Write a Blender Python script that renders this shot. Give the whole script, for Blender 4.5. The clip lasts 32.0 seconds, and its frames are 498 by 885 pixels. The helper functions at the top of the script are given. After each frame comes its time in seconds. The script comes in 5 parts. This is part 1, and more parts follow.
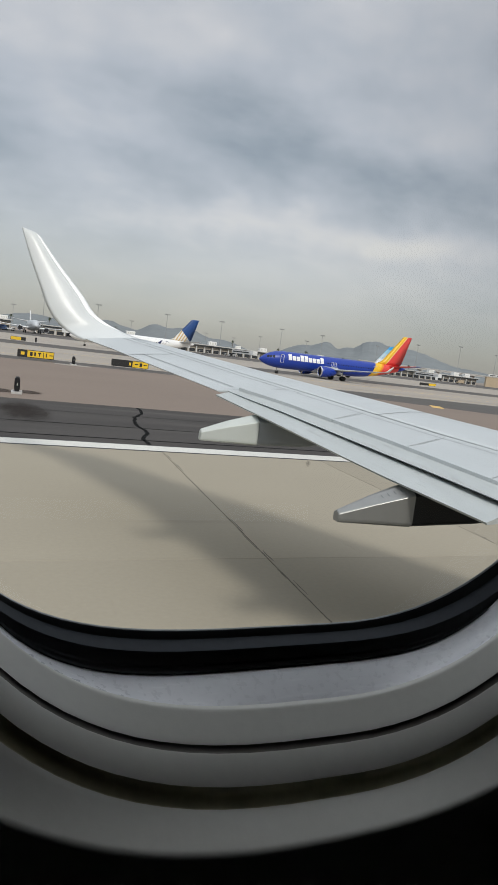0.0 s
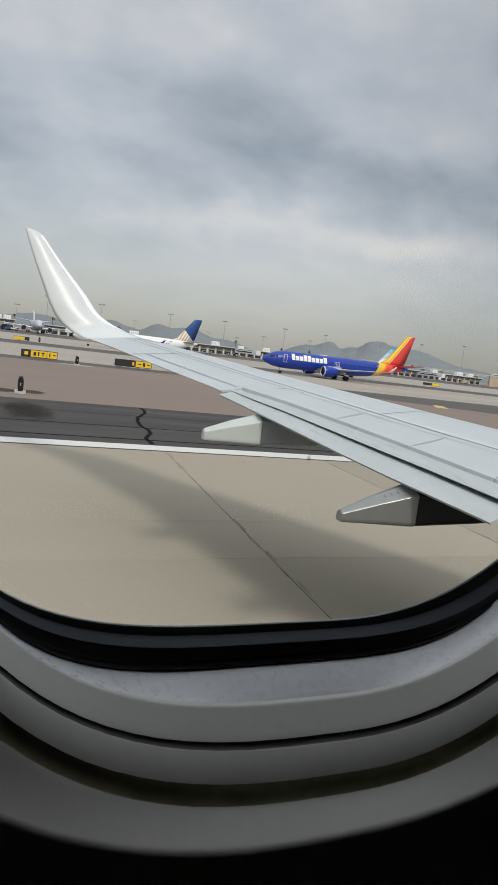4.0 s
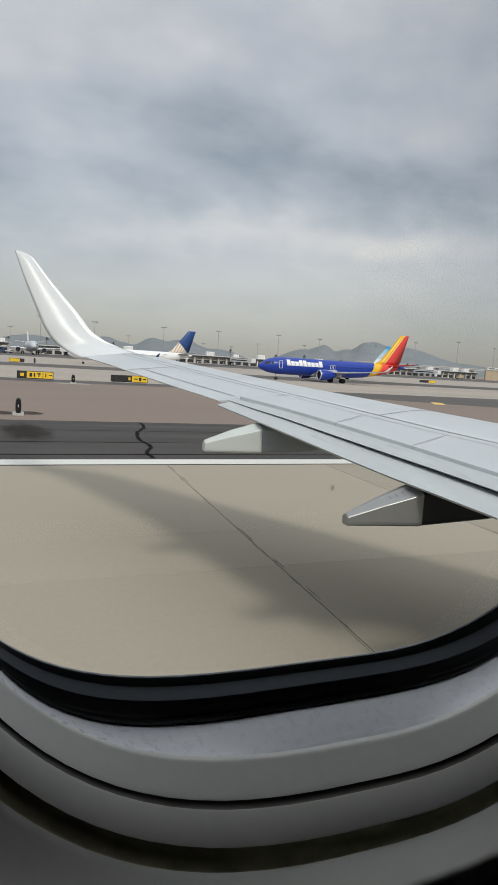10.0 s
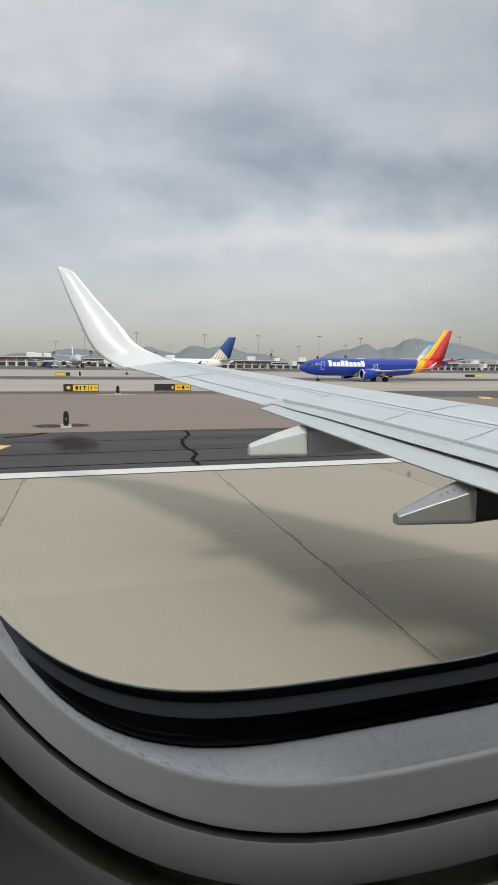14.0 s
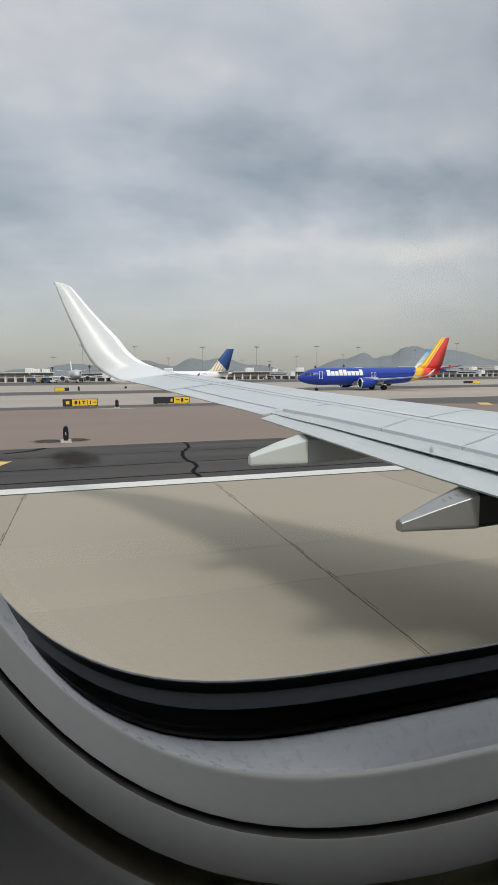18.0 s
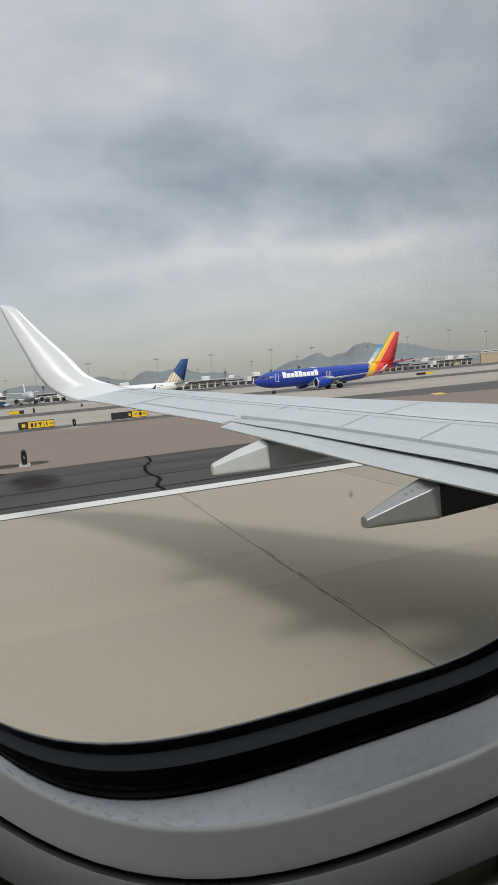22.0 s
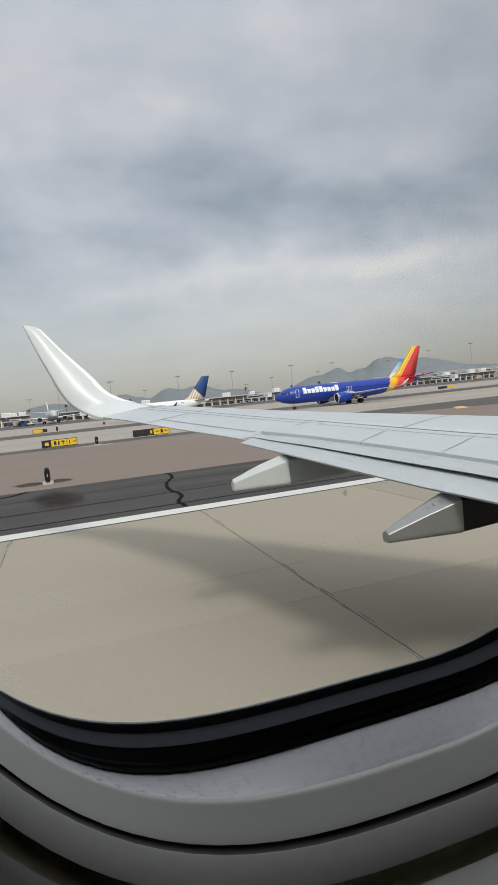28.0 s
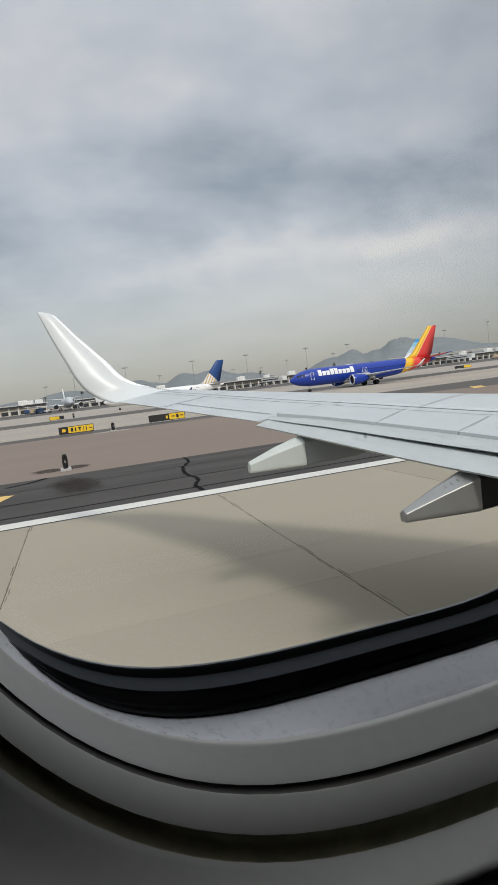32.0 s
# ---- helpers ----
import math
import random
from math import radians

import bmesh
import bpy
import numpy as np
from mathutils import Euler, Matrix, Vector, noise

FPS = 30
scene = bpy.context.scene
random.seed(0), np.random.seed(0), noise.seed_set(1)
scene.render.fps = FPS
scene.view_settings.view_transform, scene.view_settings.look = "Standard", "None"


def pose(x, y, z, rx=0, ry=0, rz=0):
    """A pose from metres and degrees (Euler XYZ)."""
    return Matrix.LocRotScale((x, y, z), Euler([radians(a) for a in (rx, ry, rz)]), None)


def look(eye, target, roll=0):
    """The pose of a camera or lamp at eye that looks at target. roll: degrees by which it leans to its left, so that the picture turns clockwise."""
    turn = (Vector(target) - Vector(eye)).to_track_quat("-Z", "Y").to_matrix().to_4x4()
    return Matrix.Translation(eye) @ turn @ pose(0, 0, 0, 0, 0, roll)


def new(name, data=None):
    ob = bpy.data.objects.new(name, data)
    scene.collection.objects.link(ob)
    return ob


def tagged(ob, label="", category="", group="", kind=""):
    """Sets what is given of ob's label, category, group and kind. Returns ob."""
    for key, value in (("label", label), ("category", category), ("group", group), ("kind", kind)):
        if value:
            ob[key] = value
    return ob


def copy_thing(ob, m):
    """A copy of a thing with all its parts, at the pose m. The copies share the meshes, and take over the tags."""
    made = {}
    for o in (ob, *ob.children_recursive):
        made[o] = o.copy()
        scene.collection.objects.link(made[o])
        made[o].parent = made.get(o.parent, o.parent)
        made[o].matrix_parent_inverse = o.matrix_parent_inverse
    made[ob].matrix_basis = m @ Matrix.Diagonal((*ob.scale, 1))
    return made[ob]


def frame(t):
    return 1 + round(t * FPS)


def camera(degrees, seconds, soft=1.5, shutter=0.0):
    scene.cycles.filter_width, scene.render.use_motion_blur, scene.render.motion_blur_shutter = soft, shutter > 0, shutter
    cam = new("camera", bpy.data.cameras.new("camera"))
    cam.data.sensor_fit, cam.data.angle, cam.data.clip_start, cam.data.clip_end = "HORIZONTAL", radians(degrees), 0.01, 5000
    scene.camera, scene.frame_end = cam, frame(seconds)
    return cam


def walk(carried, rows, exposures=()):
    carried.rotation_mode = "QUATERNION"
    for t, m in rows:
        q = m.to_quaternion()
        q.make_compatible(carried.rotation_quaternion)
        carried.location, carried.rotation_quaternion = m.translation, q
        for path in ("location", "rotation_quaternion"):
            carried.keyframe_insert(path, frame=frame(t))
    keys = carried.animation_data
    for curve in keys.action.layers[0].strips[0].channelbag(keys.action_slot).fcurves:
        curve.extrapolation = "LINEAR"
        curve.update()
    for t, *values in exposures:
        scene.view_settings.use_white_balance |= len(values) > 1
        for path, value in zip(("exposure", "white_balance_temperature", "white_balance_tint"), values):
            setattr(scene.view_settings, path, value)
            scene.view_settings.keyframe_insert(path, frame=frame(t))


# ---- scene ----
# The seat is aft of the wing on the port side. +X runs to the nose, +Y outboard, the tarmac lies at z = 0.
cam = camera(41.75, 32.0, soft=1.2)
walk(cam, [
    (0.0, pose(-0.1320, 1.4117, 3.6275, 82.293, -6.886, -22.196)),
    (0.5, pose(-0.1319, 1.4121, 3.6276, 82.142, -7.201, -22.364)),
    (1.0, pose(-0.1312, 1.4114, 3.6272, 82.232, -7.214, -22.138)),
    (1.5, pose(-0.1307, 1.4122, 3.6262, 82.219, -7.154, -22.223)),
    (2.0, pose(-0.1299, 1.4124, 3.6249, 82.485, -7.284, -22.841)),
    (2.5, pose(-0.1299, 1.4131, 3.6250, 82.384, -6.916, -22.133)),
    (4.5, pose(-0.1282, 1.4136, 3.6238, 82.233, -6.879, -21.915)),
    (5.0, pose(-0.1276, 1.4133, 3.6233, 82.234, -6.531, -21.754)),
    (5.5, pose(-0.1299, 1.4146, 3.6252, 82.481, -6.004, -20.525)),
    (6.0, pose(-0.1316, 1.4144, 3.6266, 82.278, -6.238, -21.612)),
    (6.5, pose(-0.1380, 1.4132, 3.6305, 82.800, -6.758, -21.574)),
    (7.0, pose(-0.1440, 1.4112, 3.6338, 82.868, -6.875, -21.807)),
    (7.5, pose(-0.1569, 1.4242, 3.6409, 82.918, -8.098, -20.780)),
    (8.0, pose(-0.1691, 1.4360, 3.6474, 82.107, -8.383, -21.502)),
    (8.5, pose(-0.1517, 1.4334, 3.6433, 81.495, -5.919, -23.510)),
    (9.0, pose(-0.1334, 1.4399, 3.6339, 82.654, -3.191, -23.474)),
    (9.5, pose(-0.1329, 1.4376, 3.6344, 82.701, -3.763, -23.629)),
    (10.0, pose(-0.1324, 1.4354, 3.6349, 82.976, -3.497, -22.340)),
    (10.5, pose(-0.1331, 1.4405, 3.6327, 82.930, -4.267, -21.549)),
    (11.0, pose(-0.1332, 1.4444, 3.6300, 82.500, -3.097, -19.689)),
    (11.5, pose(-0.1344, 1.4508, 3.6295, 81.991, -4.340, -22.164)),
    (12.0, pose(-0.1355, 1.4567, 3.6288, 80.967, -3.006, -20.823)),
    (12.5, pose(-0.1360, 1.4582, 3.6311, 82.672, -2.247, -20.866)),
    (13.0, pose(-0.1357, 1.4580, 3.6325, 83.692, -3.093, -22.911)),
    (13.5, pose(-0.1317, 1.4646, 3.6270, 82.874, -1.635, -19.827)),
    (14.0, pose(-0.1275, 1.4706, 3.6213, 83.183, -0.690, -18.753)),
    (14.5, pose(-0.1290, 1.4717, 3.6197, 83.573, -0.791, -19.877)),
    (16.5, pose(-0.1362, 1.4774, 3.6147, 83.367, -0.599, -21.908)),
    (17.0, pose(-0.1380, 1.4788, 3.6134, 82.788, -0.198, -18.713)),
    (17.5, pose(-0.1341, 1.4812, 3.6089, 80.928, 2.867, -17.463)),
    (18.0, pose(-0.1303, 1.4837, 3.6047, 84.157, 0.566, -18.893)),
    (18.5, pose(-0.1387, 1.4742, 3.6068, 83.869, 2.140, -20.965)),
    (19.0, pose(-0.1479, 1.4661, 3.6096, 84.085, 0.524, -22.920)),
    (19.5, pose(-0.1424, 1.4740, 3.6151, 84.366, -0.164, -20.754)),
    (20.0, pose(-0.1376, 1.4828, 3.6210, 84.352, 0.711, -21.882)),
    (20.5, pose(-0.1241, 1.4755, 3.6271, 85.709, 3.959, -23.797)),
    (21.0, pose(-0.1107, 1.4684, 3.6334, 86.436, 3.397, -25.277)),
    (21.5, pose(-0.1135, 1.4679, 3.6315, 84.162, 5.700, -20.543)),
    (22.0, pose(-0.1162, 1.4671, 3.6295, 84.550, 4.968, -22.686)),
    (22.5, pose(-0.1165, 1.4635, 3.6283, 84.213, 5.401, -23.374)),
    (23.0, pose(-0.1169, 1.4600, 3.6273, 85.177, 5.205, -23.066)),
    (23.5, pose(-0.1180, 1.4516, 3.6291, 85.838, 5.885, -22.071)),
    (24.0, pose(-0.1197, 1.4444, 3.6315, 85.233, 5.041, -23.789)),
    (24.5, pose(-0.1173, 1.4412, 3.6305, 84.771, 5.676, -23.866)),
    (25.0, pose(-0.1150, 1.4383, 3.6296, 85.217, 5.562, -24.189)),
    (25.5, pose(-0.1152, 1.4387, 3.6286, 83.517, 6.318, -24.188)),
    (27.5, pose(-0.1154, 1.4395, 3.6241, 85.245, 5.192, -22.245)),
    (28.0, pose(-0.1158, 1.4405, 3.6236, 86.126, 5.696, -20.883)),
    (28.5, pose(-0.1138, 1.4501, 3.6184, 85.098, 6.157, -19.904)),
    (29.0, pose(-0.1127, 1.4610, 3.6139, 85.058, 7.552, -18.994)),
    (29.5, pose(-0.1186, 1.4460, 3.6200, 86.014, 6.251, -21.365)),
    (30.0, pose(-0.1248, 1.4316, 3.6261, 84.837, 3.650, -24.747)),
    (30.5, pose(-0.1210, 1.4315, 3.6226, 85.289, 6.120, -21.470)),
    (31.0, pose(-0.1171, 1.4314, 3.6188, 85.118, 4.583, -23.004)),
    (31.5, pose(-0.1163, 1.4387, 3.6103, 85.708, 4.789, -21.666)),
    (32.0, pose(-0.1163, 1.4477, 3.6025, 84.834, 6.736, -19.572)),
], exposures=[(0, 0.0, 6570, 10), (10, 0.0, 6570, 10), (11, -0.08, 6570, 10), (12, 0.10, 6570, 10), (13, 0.12, 6570, 10), (17, 0.13, 6570, 10), (18, 0.0, 6570, 10), (20, -0.03, 6570, 10), (26, -0.02, 6570, 10), (28, 0.02, 6570, 10), (31, 0.05, 6570, 10), (32, 0.0, 6570, 10)])

# ---------------------------------------------------------------- world and sun
SUN_EL, SUN_AZ = 40.0, 178.0      # the sun stands behind the far side of the cabin


def make_world():
    w = bpy.data.worlds.new("overcast")
    scene.world = w
    w.use_nodes = True
    nt = w.node_tree
    nt.nodes.clear()
    n, l = nt.nodes.new, nt.links.new
    out, bg = n("ShaderNodeOutputWorld"), n("ShaderNodeBackground")
    co = n("ShaderNodeTexCoord")
    sep = n("ShaderNodeSeparateXYZ")
    l(co.outputs["Generated"], sep.inputs[0])

    def math_node(op, a, b=None, clamp=False):
        m = n("ShaderNodeMath")
        m.operation, m.use_clamp = op, clamp
        for i, v in enumerate((a, b)):
            if v is None:
                continue
            if isinstance(v, (int, float)):
                m.inputs[i].default_value = v
            else:
                l(v, m.inputs[i])
        return m.outputs[0]

    up = math_node("MAXIMUM", sep.outputs[2], 0.0)
    den = math_node("ADD", up, 0.30)
    comb = n("ShaderNodeCombineXYZ")
    l(math_node("DIVIDE", sep.outputs[0], den), comb.inputs[0])
    l(math_node("DIVIDE", sep.outputs[1], den), comb.inputs[1])
    mp = n("ShaderNodeMapping")
    mp.inputs["Location"].default_value = (3.1, 1.7, 0.0)
    mp.inputs["Scale"].default_value = (0.8, 1.0, 1.0)
    mp.inputs["Rotation"].default_value = (0, 0, 0.35)
    l(comb.outputs[0], mp.inputs[0])
    n1 = n("ShaderNodeTexNoise")
    n1.inputs["Scale"].default_value, n1.inputs["Detail"].default_value = 1.05, 6
    n1.inputs["Roughness"].default_value, n1.inputs["Distortion"].default_value = 0.52, 0.25
    l(mp.outputs[0], n1.inputs["Vector"])
    n2 = n("ShaderNodeTexNoise")
    n2.inputs["Scale"].default_value, n2.inputs["Detail"].default_value = 5.5, 8
    n2.inputs["Roughness"].default_value = 0.6
    l(mp.outputs[0], n2.inputs["Vector"])
    cloud = math_node("ADD", math_node("MULTIPLY", n1.outputs["Fac"], 0.70), math_node("MULTIPLY", n2.outputs["Fac"], 0.30))
    # large cloud masses: azimuth, elevation, half widths (degrees), darker (-) or lighter (+)
    wob = n("ShaderNodeTexNoise")
    wob.inputs["Scale"].default_value, wob.inputs["Detail"].default_value = 6.5, 7
    l(co.outputs["Generated"], wob.inputs["Vector"])
    ws = n("ShaderNodeSeparateXYZ")
    l(wob.outputs["Color"], ws.inputs[0])
    azi = math_node("ADD", math_node("ARCTAN2", sep.outputs[0], sep.outputs[1]), math_node("MULTIPLY", math_node("SUBTRACT", ws.outputs[0], 0.5), 0.22))
    ele = math_node("ADD", math_node("ARCSINE", sep.outputs[2]), math_node("MULTIPLY", math_node("SUBTRACT", ws.outputs[1], 0.5), 0.13))
    for a, e, wa, we, amp in ((17.0, 18.4, 5.5, 2.4, -0.10), (25, 15.6, 8, 1.7, -0.085), (36, 14.6, 9, 2.3, -0.155), (20, 10.6, 9, 1.5, 0.20), (35, 10.2, 8, 1.4, 0.17), (25, 27, 30, 4.5, 0.07),
                              (8, 13.0, 6, 1.6, 0.05), (5, 16.0, 6, 1.8, 0.078), (14, 23.5, 4, 1.8, 0.072), (31, 21, 9, 2.5, 0.0), (2, 23, 9, 4, 0.075), (42, 21, 10, 5, -0.085), (9, 9.6, 6, 1.1, 0.10), (43.5, 15, 6, 6, -0.075), (0, 20, 8, 8, 0.03)):
        du = math_node("DIVIDE", math_node("SUBTRACT", azi, radians(a)), radians(wa))
        dv = math_node("DIVIDE", math_node("SUBTRACT", ele, radians(e)), radians(we))
        r2 = math_node("ADD", math_node("MULTIPLY", du, du), math_node("MULTIPLY", dv, dv))
        cloud = math_node("ADD", cloud, math_node("MULTIPLY", math_node("EXPONENT", math_node("MULTIPLY", r2, -1.0)), amp))
    ramp = n("ShaderNodeValToRGB")
    e = ramp.color_ramp.elements
    e[0].position, e[0].color = 0.30, (0.255, 0.305, 0.352, 1)
    e[1].position, e[1].color = 0.63, (0.612, 0.622, 0.640, 1)
    ramp.color_ramp.elements.new(0.74).color = (0.73, 0.72, 0.69, 1)
    m = ramp.color_ramp.elements.new(0.5)
    m.color = (0.462, 0.500, 0.548, 1)
    l(cloud, ramp.inputs[0])
    # the haze over the horizon, and the paler layer above it
    el = n("ShaderNodeValToRGB")
    q = el.color_ramp.elements
    q[0].position, q[0].color = 0.0, (0.32, 0.32, 0.30, 1)
    q[1].position, q[1].color = 0.34, (0.5, 0.5, 0.5, 1)
    for p, c in ((0.03, (0.355, 0.352, 0.320, 1)), (0.075, (0.428, 0.43, 0.393, 1)), (0.13, (0.535, 0.542, 0.512, 1)), (0.2, (0.54, 0.546, 0.53, 1))):
        q.new(p).color = c
    l(up, el.inputs[0])
    fac = n("ShaderNodeValToRGB")
    g = fac.color_ramp.elements
    g[0].position, g[0].color = 0.02, (0.10, 0.10, 0.10, 1)
    g[1].position, g[1].color = 0.26, (0.92, 0.92, 0.92, 1)
    g.new(0.12).color = (0.46, 0.46, 0.46, 1)
    g.new(0.17).color = (0.72, 0.72, 0.72, 1)
    l(up, fac.inputs[0])
    mix = n("ShaderNodeMix")
    mix.data_type = "RGBA"
    l(fac.outputs[0], mix.inputs["Factor"])
    l(el.outputs[0], mix.inputs[6])
    l(ramp.outputs[0], mix.inputs[7])
    sky = n("ShaderNodeTexSky")
    sky.sky_type, sky.sun_disc = "NISHITA", False
    sky.sun_elevation, sky.sun_rotation = radians(SUN_EL), radians(SUN_AZ)
    sk = n("ShaderNodeVectorMath")
    sk.operation = "SCALE"
    sk.inputs["Scale"].default_value = 0.015
    l(sky.outputs[0], sk.inputs[0])
    add = n("ShaderNodeVectorMath")
    l(sk.outputs[0], add.inputs[0])
    zen = n("ShaderNodeMapRange")
    zen.interpolation_type = "SMOOTHSTEP"
    zen.inputs["From Min"].default_value, zen.inputs["From Max"].default_value = 0.42, 0.95
    zen.inputs["To Min"].default_value, zen.inputs["To Max"].default_value = 1.0, 2.4
    l(sep.outputs[2], zen.inputs["Value"])
    zs = n("ShaderNodeVectorMath")
    zs.operation = "SCALE"
    l(mix.outputs[2], zs.inputs[0])
    # the cloud thickens toward the nose
    thick = n("ShaderNodeMapRange")
    thick.interpolation_type = "SMOOTHSTEP"
    thick.inputs["From Min"].default_value, thick.inputs["From Max"].default_value = radians(22), radians(46)
    thick.inputs["To Min"].default_value, thick.inputs["To Max"].default_value = 1.0, 0.83
    l(azi, thick.inputs["Value"])
    l(math_node("MULTIPLY", zen.outputs[0], thick.outputs[0]), zs.inputs["Scale"])
    l(zs.outputs[0], add.inputs[1])
    l(add.outputs[0], bg.inputs["Color"])
    bg.inputs["Strength"].default_value = 0.95
    l(bg.outputs[0], out.inputs[0])


make_world()
sun = bpy.data.lights.new("sun", "SUN")
sun.energy, sun.angle, sun.color = 1.8, radians(9), (1.0, 0.97, 0.90)
so = new("sun", sun)
az, elv = radians(SUN_AZ), radians(SUN_EL)
so.matrix_world = look((math.sin(az) * math.cos(elv) * 100, math.cos(az) * math.cos(elv) * 100, math.sin(elv) * 100), (0, 0, 0))

# ---------------------------------------------------------------- materials


def surf(name, base, rough=0.6, metal=0.0, vary=0.12, big=0.3, small=8.0, bump=0.0, stretch=(1, 1, 1), world=False, spot=None, island=False, groove=0.0, gloss=0.5):
    """A painted or worn surface: colour varied at two scales, roughness with it, fine relief."""
    m = bpy.data.materials.new(name)
    m.use_nodes = True
    nt = m.node_tree
    b = nt.nodes["Principled BSDF"]
    n, l = nt.nodes.new, nt.links.new
    if world:
        src = n("ShaderNodeNewGeometry").outputs["Position"]
    else:
        src = n("ShaderNodeTexCoord").outputs["Object"]
    mp = n("ShaderNodeMapping")
    mp.inputs["Scale"].default_value = stretch
    l(src, mp.inputs[0])
    fa, fb = n("ShaderNodeTexNoise"), n("ShaderNodeTexNoise")
    fa.inputs["Scale"].default_value, fa.inputs["Detail"].default_value = big, 5
    fb.inputs["Scale"].default_value, fb.inputs["Detail"].default_value = small, 4
    l(mp.outputs[0], fa.inputs["Vector"])
    l(src, fb.inputs["Vector"])
    ad = n("ShaderNodeMath")
    ad.operation = "ADD"
    l(fa.outputs["Fac"], ad.inputs[0])
    l(fb.outputs["Fac"], ad.inputs[1])
    r = n("ShaderNodeMapRange")
    r.inputs["From Min"].default_value, r.inputs["From Max"].default_value = 0.65, 1.35
    r.inputs["To Min"].default_value, r.inputs["To Max"].default_value = 1 - vary, 1 + vary
    l(ad.outputs[0], r.inputs["Value"])
    val = r.outputs[0]
    if island:
        oi = n("ShaderNodeObjectInfo")
        rr = n("ShaderNodeMapRange")
        rr.inputs["To Min"].default_value, rr.inputs["To Max"].default_value = 0.94, 1.06
        l(oi.outputs["Random"], rr.inputs["Value"])
        mm = n("ShaderNodeMath")
        mm.operation = "MULTIPLY"
        l(val, mm.inputs[0])
        l(rr.outputs[0], mm.inputs[1])
        val = mm.outputs[0]
    sc = n("ShaderNodeVectorMath")
    sc.operation = "SCALE"
    sc.inputs[0].default_value = base
    l(val, sc.inputs["Scale"])
    col = sc.outputs[0]
    if spot:
        # stains of their own shape: (colour, scale, stretch, threshold)
        c2, s2, st2, th = spot
        mp2 = n("ShaderNodeMapping")
        mp2.inputs["Scale"].default_value = st2
        l(src, mp2.inputs[0])
        f2 = n("ShaderNodeTexNoise")
        f2.inputs["Scale"].default_value, f2.inputs["Detail"].default_value = s2, 5
        l(mp2.outputs[0], f2.inputs["Vector"])
        r2 = n("ShaderNodeMapRange")
        r2.inputs["From Min"].default_value, r2.inputs["From Max"].default_value = th, th + 0.16
        r2.inputs["To Max"].default_value = 0.6
        l(f2.outputs["Fac"], r2.inputs["Value"])
        mx = n("ShaderNodeMix")
        mx.data_type = "RGBA"
        l(r2.outputs[0], mx.inputs["Factor"])
        l(col, mx.inputs[6])
        mx.inputs[7].default_value = (*c2, 1)
        col = mx.outputs[2]
    if groove:
        wv = n("ShaderNodeTexWave")
        wv.wave_type, wv.bands_direction, wv.wave_profile = "BANDS", "X", "SIN"
        wv.inputs["Scale"].default_value = groove
        l(src, wv.inputs["Vector"])
        wr = n("ShaderNodeMapRange")
        wr.inputs["From Min"].default_value, wr.inputs["From Max"].default_value = 0.0, 0.35
        wr.inputs["To Min"].default_value, wr.inputs["To Max"].default_value = 0.80, 1.0
        l(wv.outputs["Fac"], wr.inputs["Value"])
        wm = n("ShaderNodeVectorMath")
        wm.operation = "SCALE"
        l(col, wm.inputs[0])
        l(wr.outputs[0], wm.inputs["Scale"])
        col = wm.outputs[0]
    l(col, b.inputs["Base Color"])
    rg = n("ShaderNodeMapRange")
    rg.inputs["To Min"].default_value, rg.inputs["To Max"].default_value = max(0.02, rough - 0.08), min(1, rough + 0.08)
    l(fb.outputs["Fac"], rg.inputs["Value"])
    l(rg.outputs[0], b.inputs["Roughness"])
    b.inputs["Metallic"].default_value = metal
    b.inputs["Specular IOR Level"].default_value = gloss
    if bump:
        bp = n("ShaderNodeBump")
        bp.inputs["Strength"].default_value, bp.inputs["Distance"].default_value = bump, 0.01
        l(fb.outputs["Fac"], bp.inputs["Height"])
        l(bp.outputs[0], b.inputs["Normal"])
    return m


